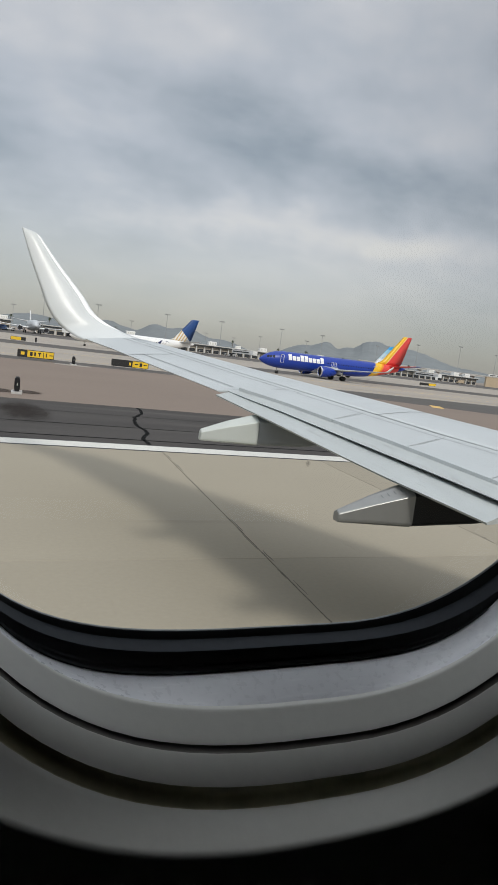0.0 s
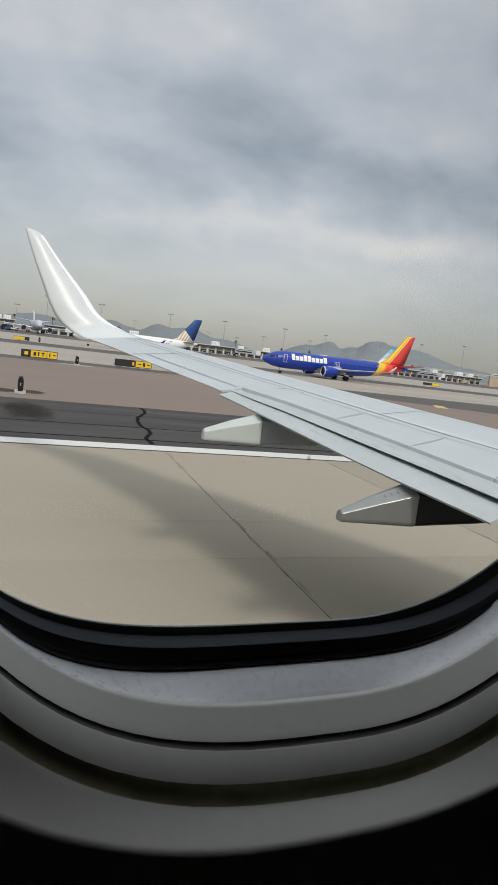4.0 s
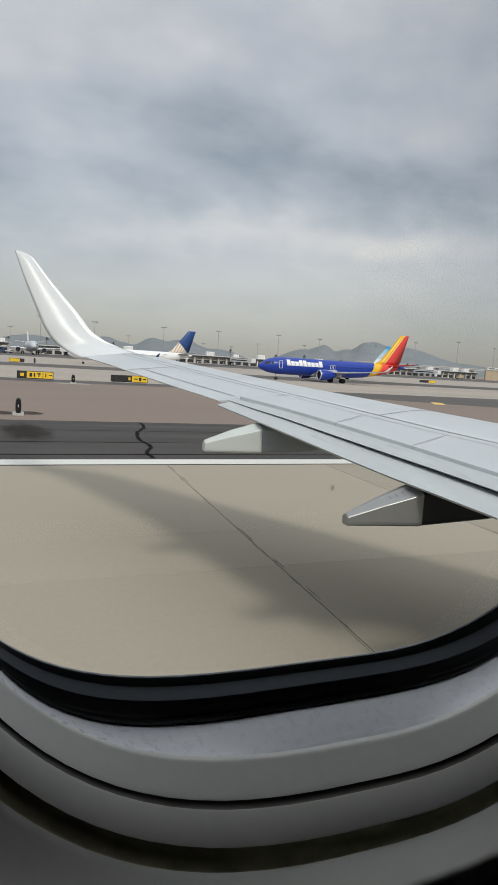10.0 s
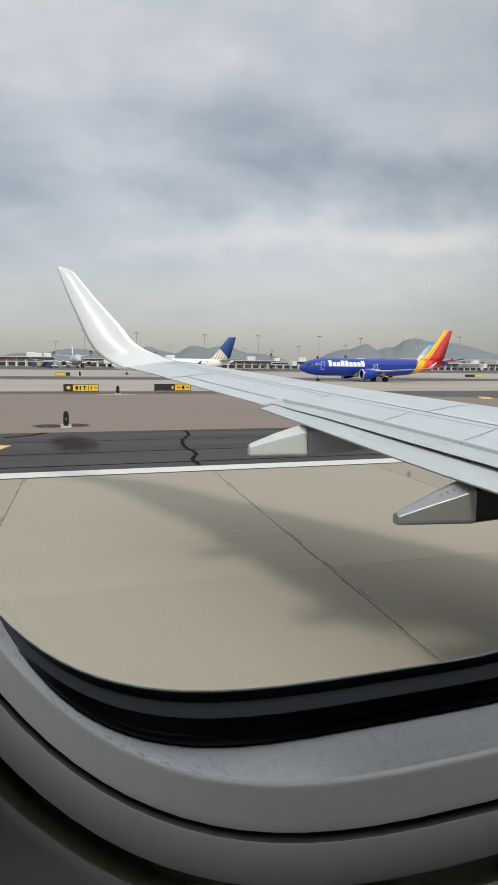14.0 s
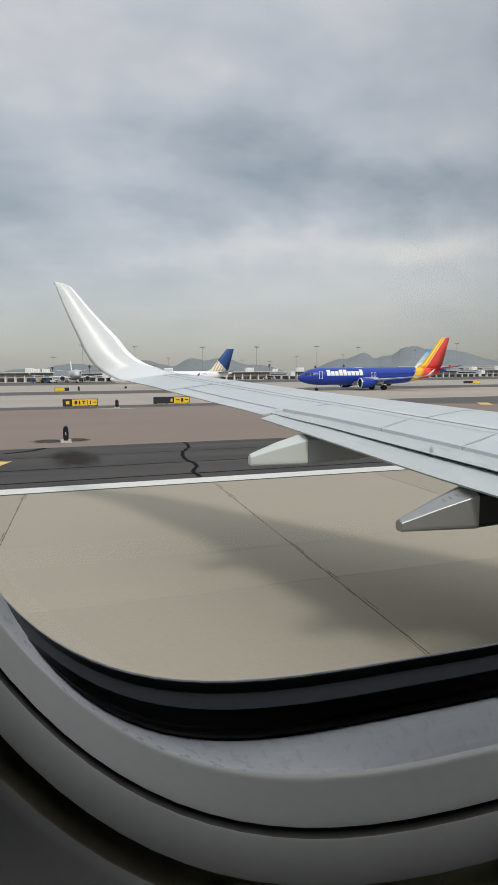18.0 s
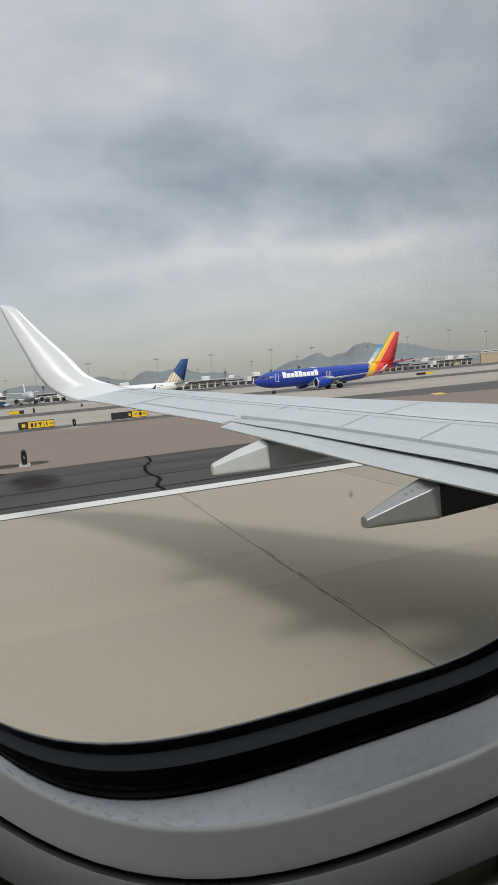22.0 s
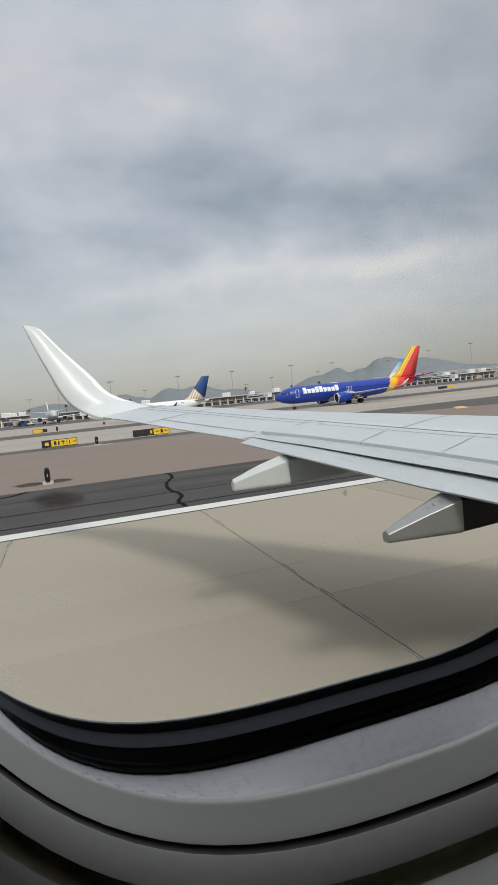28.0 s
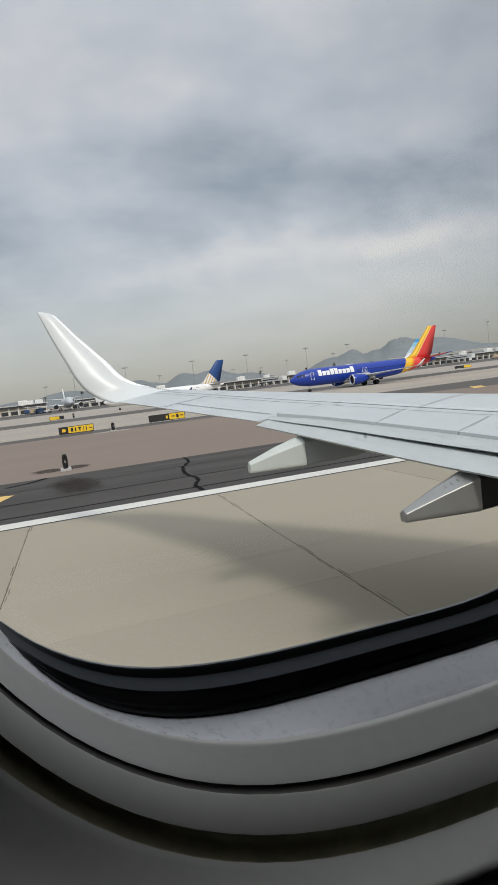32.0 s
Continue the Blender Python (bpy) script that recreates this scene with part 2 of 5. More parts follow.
def livery(name, stops, k, axis="x", rough=0.35, z_split=None):
    """Aircraft paint in hard bands along x - k*z (axis x) or along z (axis z), in the aircraft's own metres."""
    m = bpy.data.materials.new(name)
    m.use_nodes = True
    nt = m.node_tree
    b = nt.nodes["Principled BSDF"]
    n, l = nt.nodes.new, nt.links.new
    sep = n("ShaderNodeSeparateXYZ")
    l(n("ShaderNodeTexCoord").outputs["Object"], sep.inputs[0])

    def ramp_of(st, kk, ax):
        mu, ad, mr = n("ShaderNodeMath"), n("ShaderNodeMath"), n("ShaderNodeMapRange")
        mu.operation, ad.operation = "MULTIPLY", "ADD"
        l(sep.outputs[2], mu.inputs[0])
        mu.inputs[1].default_value = -kk if ax == "x" else 1.0
        if ax == "x":
            l(sep.outputs[0], ad.inputs[0])
        else:
            ad.inputs[0].default_value = 0.0
        l(mu.outputs[0], ad.inputs[1])
        mr.inputs["From Min"].default_value, mr.inputs["From Max"].default_value = 0.0, 50.0
        l(ad.outputs[0], mr.inputs["Value"])
        rp = n("ShaderNodeValToRGB")
        rp.color_ramp.interpolation = "CONSTANT"
        es = rp.color_ramp.elements
        es[0].position, es[0].color = 0.0, (*st[0][1], 1)
        es[1].position, es[1].color = st[1][0] / 50.0, (*st[1][1], 1)
        for p, c in st[2:]:
            es.new(p / 50.0).color = (*c, 1)
        l(mr.outputs[0], rp.inputs[0])
        return rp.outputs[0]

    col = ramp_of(stops, k, axis)
    if z_split:
        other, cut, kk = z_split
        c2 = ramp_of(other, 0, "z")
        mu, ad, gt = n("ShaderNodeMath"), n("ShaderNodeMath"), n("ShaderNodeMath")
        mu.operation, ad.operation, gt.operation = "MULTIPLY", "ADD", "GREATER_THAN"
        l(sep.outputs[2], mu.inputs[0])
        mu.inputs[1].default_value = -kk
        l(sep.outputs[0], ad.inputs[0])
        l(mu.outputs[0], ad.inputs[1])
        l(ad.outputs[0], gt.inputs[0])
        gt.inputs[1].default_value = cut
        mx = n("ShaderNodeMix")
        mx.data_type = "RGBA"
        l(gt.outputs[0], mx.inputs["Factor"])
        l(col, mx.inputs[6])
        l(c2, mx.inputs[7])
        col = mx.outputs[2]
    ns = n("ShaderNodeTexNoise")
    ns.inputs["Scale"].default_value = 1.3
    l(col, b.inputs["Base Color"])
    rg = n("ShaderNodeMapRange")
    rg.inputs["To Min"].default_value, rg.inputs["To Max"].default_value = rough - 0.1, rough + 0.1
    l(ns.outputs["Fac"], rg.inputs["Value"])
    l(rg.outputs[0], b.inputs["Roughness"])
    return m


M = {}
M["concrete"] = surf("runway_concrete", (0.320, 0.286, 0.222), 0.88, 0, 0.06, 0.16, 11, 0.015, (0.5, 1, 1), True,
                     ((0.19, 0.172, 0.148), 0.55, (0.10, 1.0, 1.0), 0.65), island=True, gloss=0.3)
M["concrete_far"] = surf("taxiway_concrete", (0.355, 0.317, 0.27), 0.88, 0, 0.12, 0.05, 1.2, 0.0, (0.25, 1, 1), True,
                         ((0.2, 0.185, 0.165), 0.12, (0.12, 1.0, 1.0), 0.58))
M["spall"] = surf("chipped_joint", (0.16, 0.145, 0.12), 0.95, 0, 0.3, 2, 30, 0, world=True, gloss=0.1)
M["sealant"] = surf("joint_sealant", (0.06, 0.056, 0.05), 0.9, 0, 0.2, 1, 20, 0, world=True, gloss=0.1)
M["asphalt"] = surf("shoulder_asphalt", (0.060, 0.055, 0.051), 0.9, 0, 0.34, 0.30, 6, 0.3, (0.25, 1, 1), True,
                    ((0.10, 0.092, 0.084), 0.45, (0.10, 1, 1), 0.54), gloss=0.25)
M["asphalt_far"] = surf("apron_asphalt", (0.090, 0.082, 0.074), 0.9, 0, 0.22, 0.04, 0.8, 0, (0.3, 1, 1), True)
M["dirt"] = surf("infield_dirt", (0.215, 0.168, 0.135), 0.95, 0, 0.10, 0.08, 3.5, 0.3, (0.4, 1, 1), True)

M["land"] = surf("desert_land", (0.24, 0.20, 0.165), 0.95, 0, 0.2, 0.01, 0.2, 0, world=True)
M["white_line"] = surf("runway_white_paint", (0.655, 0.645, 0.595), 0.7, 0, 0.09, 0.8, 30, 0.3, (0.3, 1, 1), True,
                       ((0.42, 0.41, 0.38), 1.3, (0.15, 1, 1), 0.60), groove=8.3)
M["edge_white"] = surf("edge_line_white_paint", (0.63, 0.62, 0.57), 0.7, 0, 0.08, 0.6, 14, 0.1, (0.2, 1, 1), True, ((0.45, 0.44, 0.41), 0.8, (0.1, 1, 1), 0.60))
M["black_line"] = surf("black_border_paint", (0.045, 0.042, 0.04), 0.75, 0, 0.2, 2, 30, 0.2, world=True)
M["yellow_line"] = surf("yellow_marking_paint", (0.68, 0.45, 0.14), 0.7, 0, 0.12, 1.2, 30, 0.2, world=True)
M["wing"] = surf("wing_grey_paint", (0.50, 0.53, 0.535), 0.34, 0, 0.05, 0.7, 6, 0.0, (1, 3, 1), False, ((0.42, 0.44, 0.44), 1.4, (0.4, 3, 1), 0.58))
M["wing_panel"] = surf("spoiler_grey_paint", (0.485, 0.515, 0.52), 0.40, 0, 0.06, 0.9, 6, 0.0)
M["flap"] = surf("flap_grey_paint", (0.45, 0.48, 0.475), 0.36, 0, 0.07, 1.1, 7, 0.0, (4, 1, 1), False, ((0.27, 0.28, 0.28), 2.2, (5, 1, 1), 0.60))
M["winglet"] = surf("winglet_white_paint", (0.62, 0.64, 0.635), 0.36, 0, 0.012, 0.8, 5, 0.0)
M["fairing"] = surf("fairing_pale_paint", (0.50, 0.53, 0.50), 0.34, 0, 0.05, 1.2, 5, 0.0, (4, 1, 1))
M["fairing_metal"] = surf("fairing_bare_grey", (0.27, 0.273, 0.265), 0.40, 0.55, 0.05, 1.2, 5, 0.0, (4, 1, 1))
M["bright_edge"] = surf("leading_edge_glint", (0.86, 0.87, 0.87), 0.40, 0.15, 0.03, 2, 9)
# dark colour stands in for the shade inside the flap slot
M["dark_gap"] = surf("flap_slot_shade", (0.06, 0.062, 0.066), 0.7, 0, 0.2, 2, 9)
M["reveal"] = surf("cabin_plastic", (0.72, 0.705, 0.64), 0.33, 0, 0.03, 5, 160, 0.012)
M["bevel"] = surf("scuffed_plastic_bevel", (0.83, 0.83, 0.84), 0.29, 0, 0.025, 7, 240, 0.002, (1, 1, 1), False, ((0.98, 0.98, 0.98), 260, (0.15, 1, 1), 0.57))
# the next two fairing colours carry the shade under the wing
M["fairing_shade"] = surf("fairing_shade_grey", (0.36, 0.385, 0.40), 0.36, 0.1, 0.06, 1.5, 9)
M["fairing_deep_shade"] = surf("fairing_shade_black", (0.018, 0.019, 0.021), 0.40, 0, 0.2, 1.5, 9, gloss=0.25)
M["seam"] = surf("panel_seam", (0.15, 0.16, 0.165), 0.6, 0, 0.2, 2, 9)
M["crack"] = surf("tar_filled_crack", (0.010, 0.010, 0.010), 0.9, 0, 0.2, 2, 9, world=True, gloss=0.05)
M["groove"] = surf("reveal_groove_dark", (0.19, 0.175, 0.155), 0.8, 0, 0.2, 8, 90, gloss=0.1)
M["olive"] = surf("shade_track_olive", (0.50, 0.46, 0.29), 0.55, 0, 0.25, 14, 80, 0.0, (1, 1, 1), False, ((0.05, 0.045, 0.04), 38, (1, 1, 3), 0.66))
M["rubber"] = surf("black_rubber_seal", (0.008, 0.0085, 0.010), 0.42, 0, 0.3, 12, 160, 0.05)
# grey paints the sheen on the lip of the black seal
M["rubber_lip"] = surf("seal_lip_sheen", (0.044, 0.049, 0.056), 0.6, 0, 0.12, 12, 160, 0.02, gloss=0.15)
# pale colour paints the glare along the pane's edge
M["pane_edge"] = surf("pane_edge_glare", (0.42, 0.43, 0.44), 0.35, 0, 0.15, 14, 90)
M["skin"] = surf("fuselage_white", (0.7, 0.7, 0.7), 0.35, 0, 0.05, 1, 8)
M["cabin"] = surf("cabin_lining", (0.24, 0.235, 0.23), 0.7, 0, 0.08, 2, 40)
M["ac_white"] = surf("aircraft_white_paint", (0.80, 0.80, 0.79), 0.3, 0, 0.05, 0.3, 3)
M["ac_silver"] = surf("aircraft_silver_paint", (0.62, 0.64, 0.66), 0.3, 0.1, 0.05, 0.3, 3)
M["ac_grey"] = surf("aircraft_wing_grey", (0.50, 0.52, 0.54), 0.4, 0, 0.06, 0.4, 3)
M["ac_blue"] = surf("aircraft_royal_blue", (0.010, 0.042, 0.32), 0.28, 0, 0.05, 0.3, 3)
M["ac_green"] = surf("engine_green_paint", (0.02, 0.18, 0.11), 0.3, 0, 0.05, 0.5, 3)
M["chrome"] = surf("polished_lip", (0.7, 0.7, 0.72), 0.18, 0.9, 0.05, 1, 5)
M["tyre"] = surf("tyre_rubber", (0.02, 0.02, 0.02), 0.8, 0, 0.2, 3, 20)
M["fan"] = surf("fan_dark", (0.03, 0.03, 0.035), 0.4, 0.5, 0.2, 3, 20)
M["cabin_glass"] = surf("dark_cabin_window", (0.02, 0.025, 0.035), 0.12, 0, 0.1, 1, 5)
M["strut"] = surf("gear_strut_metal", (0.45, 0.45, 0.46), 0.4, 0.5, 0.1, 3, 20)
M["name_dark"] = surf("dark_name_paint", (0.02, 0.035, 0.04), 0.4, 0, 0.1, 1, 5)
M["name_white"] = surf("white_name_paint", (0.82, 0.82, 0.82), 0.4, 0, 0.03, 1, 5)
M["name_blue"] = surf("navy_name_paint", (0.03, 0.05, 0.16), 0.4, 0, 0.05, 1, 5)
M["terminal"] = surf("terminal_beige", (0.54, 0.49, 0.42), 0.8, 0, 0.08, 0.1, 1.0)
M["terminal_dark"] = surf("terminal_glass_dark", (0.045, 0.05, 0.055), 0.25, 0, 0.2, 0.1, 1.0)
M["roof"] = surf("terminal_roof", (0.56, 0.55, 0.52), 0.8, 0, 0.1, 0.1, 1.0)
M["white_box"] = surf("white_box_panel", (0.78, 0.78, 0.76), 0.5, 0, 0.05, 0.2, 2)
# paler than the other mast steel: haze painted into the colour
M["mast_far"] = surf("hazed_mast", (0.33, 0.335, 0.335), 0.6, 0.2, 0.1, 0.5, 4)
M["mast"] = surf("mast_steel", (0.16, 0.16, 0.165), 0.5, 0.4, 0.1, 0.5, 4)
M["deck"] = surf("viaduct_concrete", (0.47, 0.46, 0.44), 0.8, 0, 0.08, 0.1, 1)
M["tan_wall"] = surf("tan_block_wall", (0.50, 0.40, 0.28), 0.85, 0, 0.08, 0.2, 2)
M["sign_yellow"] = surf("sign_yellow_face", (0.85, 0.55, 0.03), 0.45, 0, 0.05, 1, 9)
M["sign_black"] = surf("sign_black_face", (0.02, 0.02, 0.02), 0.5, 0, 0.1, 1, 9)
M["drum_black"] = surf("weathered_black_plastic", (0.014, 0.014, 0.015), 0.5, 0, 0.25, 3, 14, gloss=0.25)
M["leaf"] = surf("dusty_foliage", (0.045, 0.06, 0.03), 0.7, 0, 0.3, 0.5, 5)
M["bark"] = surf("palm_bark", (0.13, 0.10, 0.075), 0.9, 0, 0.2, 2, 12)
M["truck_blue"] = surf("vehicle_blue", (0.05, 0.10, 0.22), 0.4, 0, 0.1, 1, 5)
# distance haze is mixed into the rock colour itself
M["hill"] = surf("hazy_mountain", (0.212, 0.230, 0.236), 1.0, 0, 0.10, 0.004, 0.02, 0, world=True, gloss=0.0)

# ---------------------------------------------------------------- mesh helpers


def part(name, bm, material, parent=None, label="", smooth=False):
    me = bpy.data.meshes.new(name)
    bmesh.ops.recalc_face_normals(bm, faces=bm.faces)
    if smooth:
        for f in bm.faces:
            f.smooth = True
    bm.to_mesh(me)
    bm.free()
    for m in (material if isinstance(material, (list, tuple)) else (material,)):
        me.materials.append(m)
    ob = new(name, me)
    if parent:
        ob.parent = parent
    if label:
        ob["label"] = label
    return ob


def thing(name, label, category, group="", kind="", at=None):
    ob = new(name)
    if at is not None:
        ob.matrix_world = at
    return tagged(ob, label, category, group, kind)


def box(bm, x0, x1, y0, y1, z0, z1, bevel=0.0, mat=0):
    r = bmesh.ops.create_cube(bm, size=1.0, matrix=Matrix.Translation(((x0 + x1) / 2, (y0 + y1) / 2, (z0 + z1) / 2)) @ Matrix.Diagonal((x1 - x0, y1 - y0, z1 - z0, 1)))
    fs = {f for v in r["verts"] for f in v.link_faces}
    for f in fs:
        f.material_index = mat
    if bevel:
        bmesh.ops.bevel(bm, geom=list({e for f in fs for e in f.edges}), offset=bevel, segments=2, affect="EDGES")


def tube(bm, p, q, r0, r1=None, seg=12, cap=True):
    p, q = Vector(p), Vector(q)
    d = q - p
    bmesh.ops.create_cone(bm, cap_ends=cap, segments=seg, radius1=r0, radius2=r0 if r1 is None else r1, depth=d.length,
                          matrix=Matrix.Translation((p + q) / 2) @ d.to_track_quat("Z", "Y").to_matrix().to_4x4())


def loft(bm, rings, close_ring=True, caps=True, mats=None):
    """Skin a row of rings of equal count."""
    vs = [[bm.verts.new(c) for c in r] for r in rings]
    n = len(rings[0])
    for i in range(len(vs) - 1):
        for j in range(n if close_ring else n - 1):
            k = (j + 1) % n
            f = bm.faces.new((vs[i][j], vs[i][k], vs[i + 1][k], vs[i + 1][j]))
            if mats:
                f.material_index = mats[i]
    if caps and close_ring:
        bm.faces.new(vs[0])
        bm.faces.new(vs[-1])
    return vs


def sheet(bm, pts, z, thick=0.0, mat=0):
    """A flat polygon, or a slab of that thickness below z."""
    vs = [bm.verts.new((x, y, z)) for x, y in pts]
    f = bm.faces.new(vs)
    f.material_index = mat
    if thick:
        r = bmesh.ops.extrude_face_region(bm, geom=[f])
        bmesh.ops.translate(bm, verts=[v for v in r["geom"] if isinstance(v, bmesh.types.BMVert)], vec=(0, 0, -thick))


def flat(name, pts, z, mat, label="", category="", kind="structure", parent=None, thick=0.0):
    bm = bmesh.new()
    sheet(bm, pts, z, thick)
    ob = part(name, bm, mat, parent)
    if label:
        tagged(ob, label, category, "", kind)
    return ob


def rect(x0, x1, y0, y1):
    return [(x0, y0), (x1, y0), (x1, y1), (x0, y1)]


# ---------------------------------------------------------------- the airfield
SHEET = bmesh.new()
sheet(SHEET, rect(-4500, 4500, -4500, 4500), -0.10)
tagged(part("ground", SHEET, M["land"]), "flat dusty desert land around the airfield", "ground", "", "structure")

# infield dirt, taxiway, strips and apron, each a thin layer over the last
flat("infield", rect(-300, 900, 36.4, 80), -0.05, M["dirt"], "bare brown dirt strip between runway and taxiway", "ground")
flat("taxiway_shoulder", rect(-700, 1200, 80, 87.5), -0.045, M["asphalt_far"], "dark asphalt edge strip of the taxiway", "road")
flat("taxiway", rect(-700, 1200, 87, 146), -0.03, M["concrete_far"], "pale concrete taxiway with rubber streaks", "road")
flat("taxiway_strip", rect(-700, 1200, 146, 178), -0.045, M["asphalt_far"], "dark asphalt strip between two taxiways", "road")
flat("apron", rect(-700, 1400, 178, 330), -0.03, M["concrete_far"], "pale concrete apron in front of the gates", "pavement")
flat("apron_gate_strip", rect(-700, 1400, 330, 620), -0.04, M["asphalt_far"], "dark asphalt gate area along the terminal", "pavement")

# runway: base, shoulder and fillet
BX0, BX1, BY0, BY1 = -33.6, 39.6, -12.6, 24.0
SKEW = 0.08      # slant of the transverse joints, set to fit the camera's view
JX = SKEW * (BY1 - BY0)
flat("runway_joints", [(BX0, BY0), (BX1, BY0), (BX1 + JX, BY1), (BX0 + JX, BY1)], -0.018, M["sealant"], "dark sealed joints between the runway slabs", "joint")
flat("runway_west", [(-700, BY0 - 20), (BX0, BY0 - 20), (BX0, BY0), (BX0 + JX, BY1), (-700, BY1)], 0.0, M["concrete_far"], "pale concrete runway surface", "runway", thick=0.09)
flat("runway_east", [(BX1, BY0 - 20), (1500, BY0 - 20), (1500, BY1), (BX1 + JX, BY1), (BX1, BY0)], 0.0, M["concrete_far"], "pale concrete runway surface", "runway", thick=0.09)
flat("runway_far_half", rect(BX0, BX1, BY0 - 20, BY0), 0.0, M["concrete_far"], "pale concrete runway surface", "runway", thick=0.09)
FIL = [(-1.3, 24.0), (-3.9, 24.75), (-6.5, 25.7), (-9.5, 27.0), (-12.5, 28.8), (-15.4, 31.2), (-17.9, 34.2), (-19.9, 38.0)]
flat("shoulder", [(900, 24.0)] + [(900, 36.6), (-4.9, 36.6), (-8.9, 37.0), (-13.9, 38.6), (-19.9, 42.0)] + FIL[::-1], -0.006, M["asphalt"], "dark asphalt runway shoulder with cracks", "road", thick=0.05)
flat("exit_taxiway", [(-300, 24.0), (-1.3, 24.0)] + FIL[1:] + [(-20.4, 60), (-20.4, 92), (-300, 92)], -0.008, M["concrete_far"], "pale concrete taxiway leaving the runway", "road", thick=0.05)
flat("connector_shoulder", [(34, 80), (42, 75), (52, 68), (64, 60), (80, 52), (104, 46), (140, 44), (140, 80)], -0.040, M["asphalt_far"], "dark asphalt fillet beside the next taxiway", "road", thick=0.05)

# painted lines
def border_bar(name, x0, x1, y0, y1, label):
    b = flat(name, rect(x0 - 0.0, x1 + 0.13, y0 - 0.12, y1 + 0.12), 0.004, M["black_line"], label, "runway marking", "thing")
    flat("white_paint", rect(x0, x1, y0, y1), 0.008, M["white_line"], parent=b)
    b["group"] = "threshold bars"
    return b


for y0, y1 in ((9.25, 11.02), (12.9, 14.68), (16.5, 18.25), (19.9, 21.6)):
    border_bar("threshold_bar", -53.0, -7.05, y0, y1, "white painted threshold bar with a black border on concrete")
edge = flat("runway_edge_line", rect(-700, 900, 22.68, 23.97), 0.004, M["black_line"], "white painted runway edge line with black border", "runway marking", "thing")
flat("white_paint", rect(-700, 900, 22.82, 23.84), 0.008, M["edge_white"], parent=edge)
flat("fillet_stripe", [(50.4, 65.2), (51.6, 64.5), (54.6, 69.2), (53.4, 69.9)], -0.034, M["yellow_line"], "yellow diagonal stripe on the asphalt fillet", "runway marking", "thing")
flat("shoulder_chevron", [(-4.05, 24.95), (-3.05, 24.6), (-0.8, 31.4), (-1.8, 31.8)], 0.004, M["yellow_line"], "yellow diagonal shoulder stripe on asphalt", "runway marking", "thing")


def ribbon(name, pts, w, z, mat, label, cat):
    bm = bmesh.new()
    vs = []
    for i, p in enumerate(pts):
        a, b = Vector(pts[max(i - 1, 0)]), Vector(pts[min(i + 1, len(pts) - 1)])
        d = (b - a).normalized()
        nrm = Vector((-d.y, d.x)) * w / 2
        vs.append((bm.verts.new((p[0] + nrm.x, p[1] + nrm.y, z)), bm.verts.new((p[0] - nrm.x, p[1] - nrm.y, z))))
    for (a, b), (c, d) in zip(vs, vs[1:]):
        bm.faces.new((a, b, d, c))
    return tagged(part(name, bm, mat), label, cat, "", "thing")


ribbon("exit_edge_line", [(x - 0.2, y - 0.45) for x, y in FIL], 0.14, 0.004, M["yellow_line"], "thin yellow edge line round the exit fillet", "runway marking")
ribbon("exit_edge_line", [(x - 0.45, y - 0.8) for x, y in FIL], 0.14, 0.004, M["yellow_line"], "thin yellow edge line round the exit fillet", "runway marking")


# ---------------------------------------------------------------- the window and the cabin round it
# rings of the window surround: half width, lower half height, squareness forward, centre x, depth y, squareness aft; all about one height
CZ2 = 3.90


def oval(a, b, n, cx, y, n_aft, count=128):
    pts = []
    for i in range(count):
        t = 2 * math.pi * i / count
        c, s = math.cos(t), math.sin(t)
        h = b if s < 0 else b - 0.33
        m = n if c > 0 else n_aft
        pts.append((cx + a * math.copysign(abs(c) ** (2 / m), c), y, CZ2 + h * math.copysign(abs(s) ** (2 / m), s)))
    return pts


def ring_part(name, rings, mat, parent, label=""):
    bm = bmesh.new()
    loft(bm, [oval(*r) for r in rings], True, False)
    return part(name, bm, mat, parent, label, smooth=True)


def between(p, q, u, dy=0.0):
    r = [a + (b - a) * u for a, b in zip(p, q)]
    r[4] += dy
    return tuple(r)


GLASS, SEAL, LINE = (0.2651, 0.4310, 2.1894, 0.0814, 1.7450, 4.6309), (0.2158, 0.4507, 3.7654, 0.0460, 1.7310, 4.2474), (0.2648, 0.4617, 2.2531, 0.0668, 1.7110, 3.1310)
GRV_A, GRV_B = (0.2668, 0.4734, 2.2117, 0.0664, 1.6942, 3.0469), (0.2699, 0.4768, 2.2117, 0.0669, 1.6920, 2.9969)
TRK_A, TRK_B, EDGE = (0.2791, 0.4885, 2.0972, 0.0705, 1.6815, 2.9552), (0.2827, 0.4984, 2.2422, 0.0636, 1.6786, 2.7893), (0.3285, 0.5067, 2.4073, 0.0485, 1.6600, 2.4231)
win = thing("window_1", "rounded cabin window in a pale plastic surround with a black rubber seal", "window", "", "structure")


def step(fb, fy):
    """A ring between seal foot and pane edge: fb of the way in, fy of the way out."""
    r = list(between(SEAL, GLASS, fb))
    r[4] = SEAL[4] + (GLASS[4] - SEAL[4]) * fy
    return tuple(r)


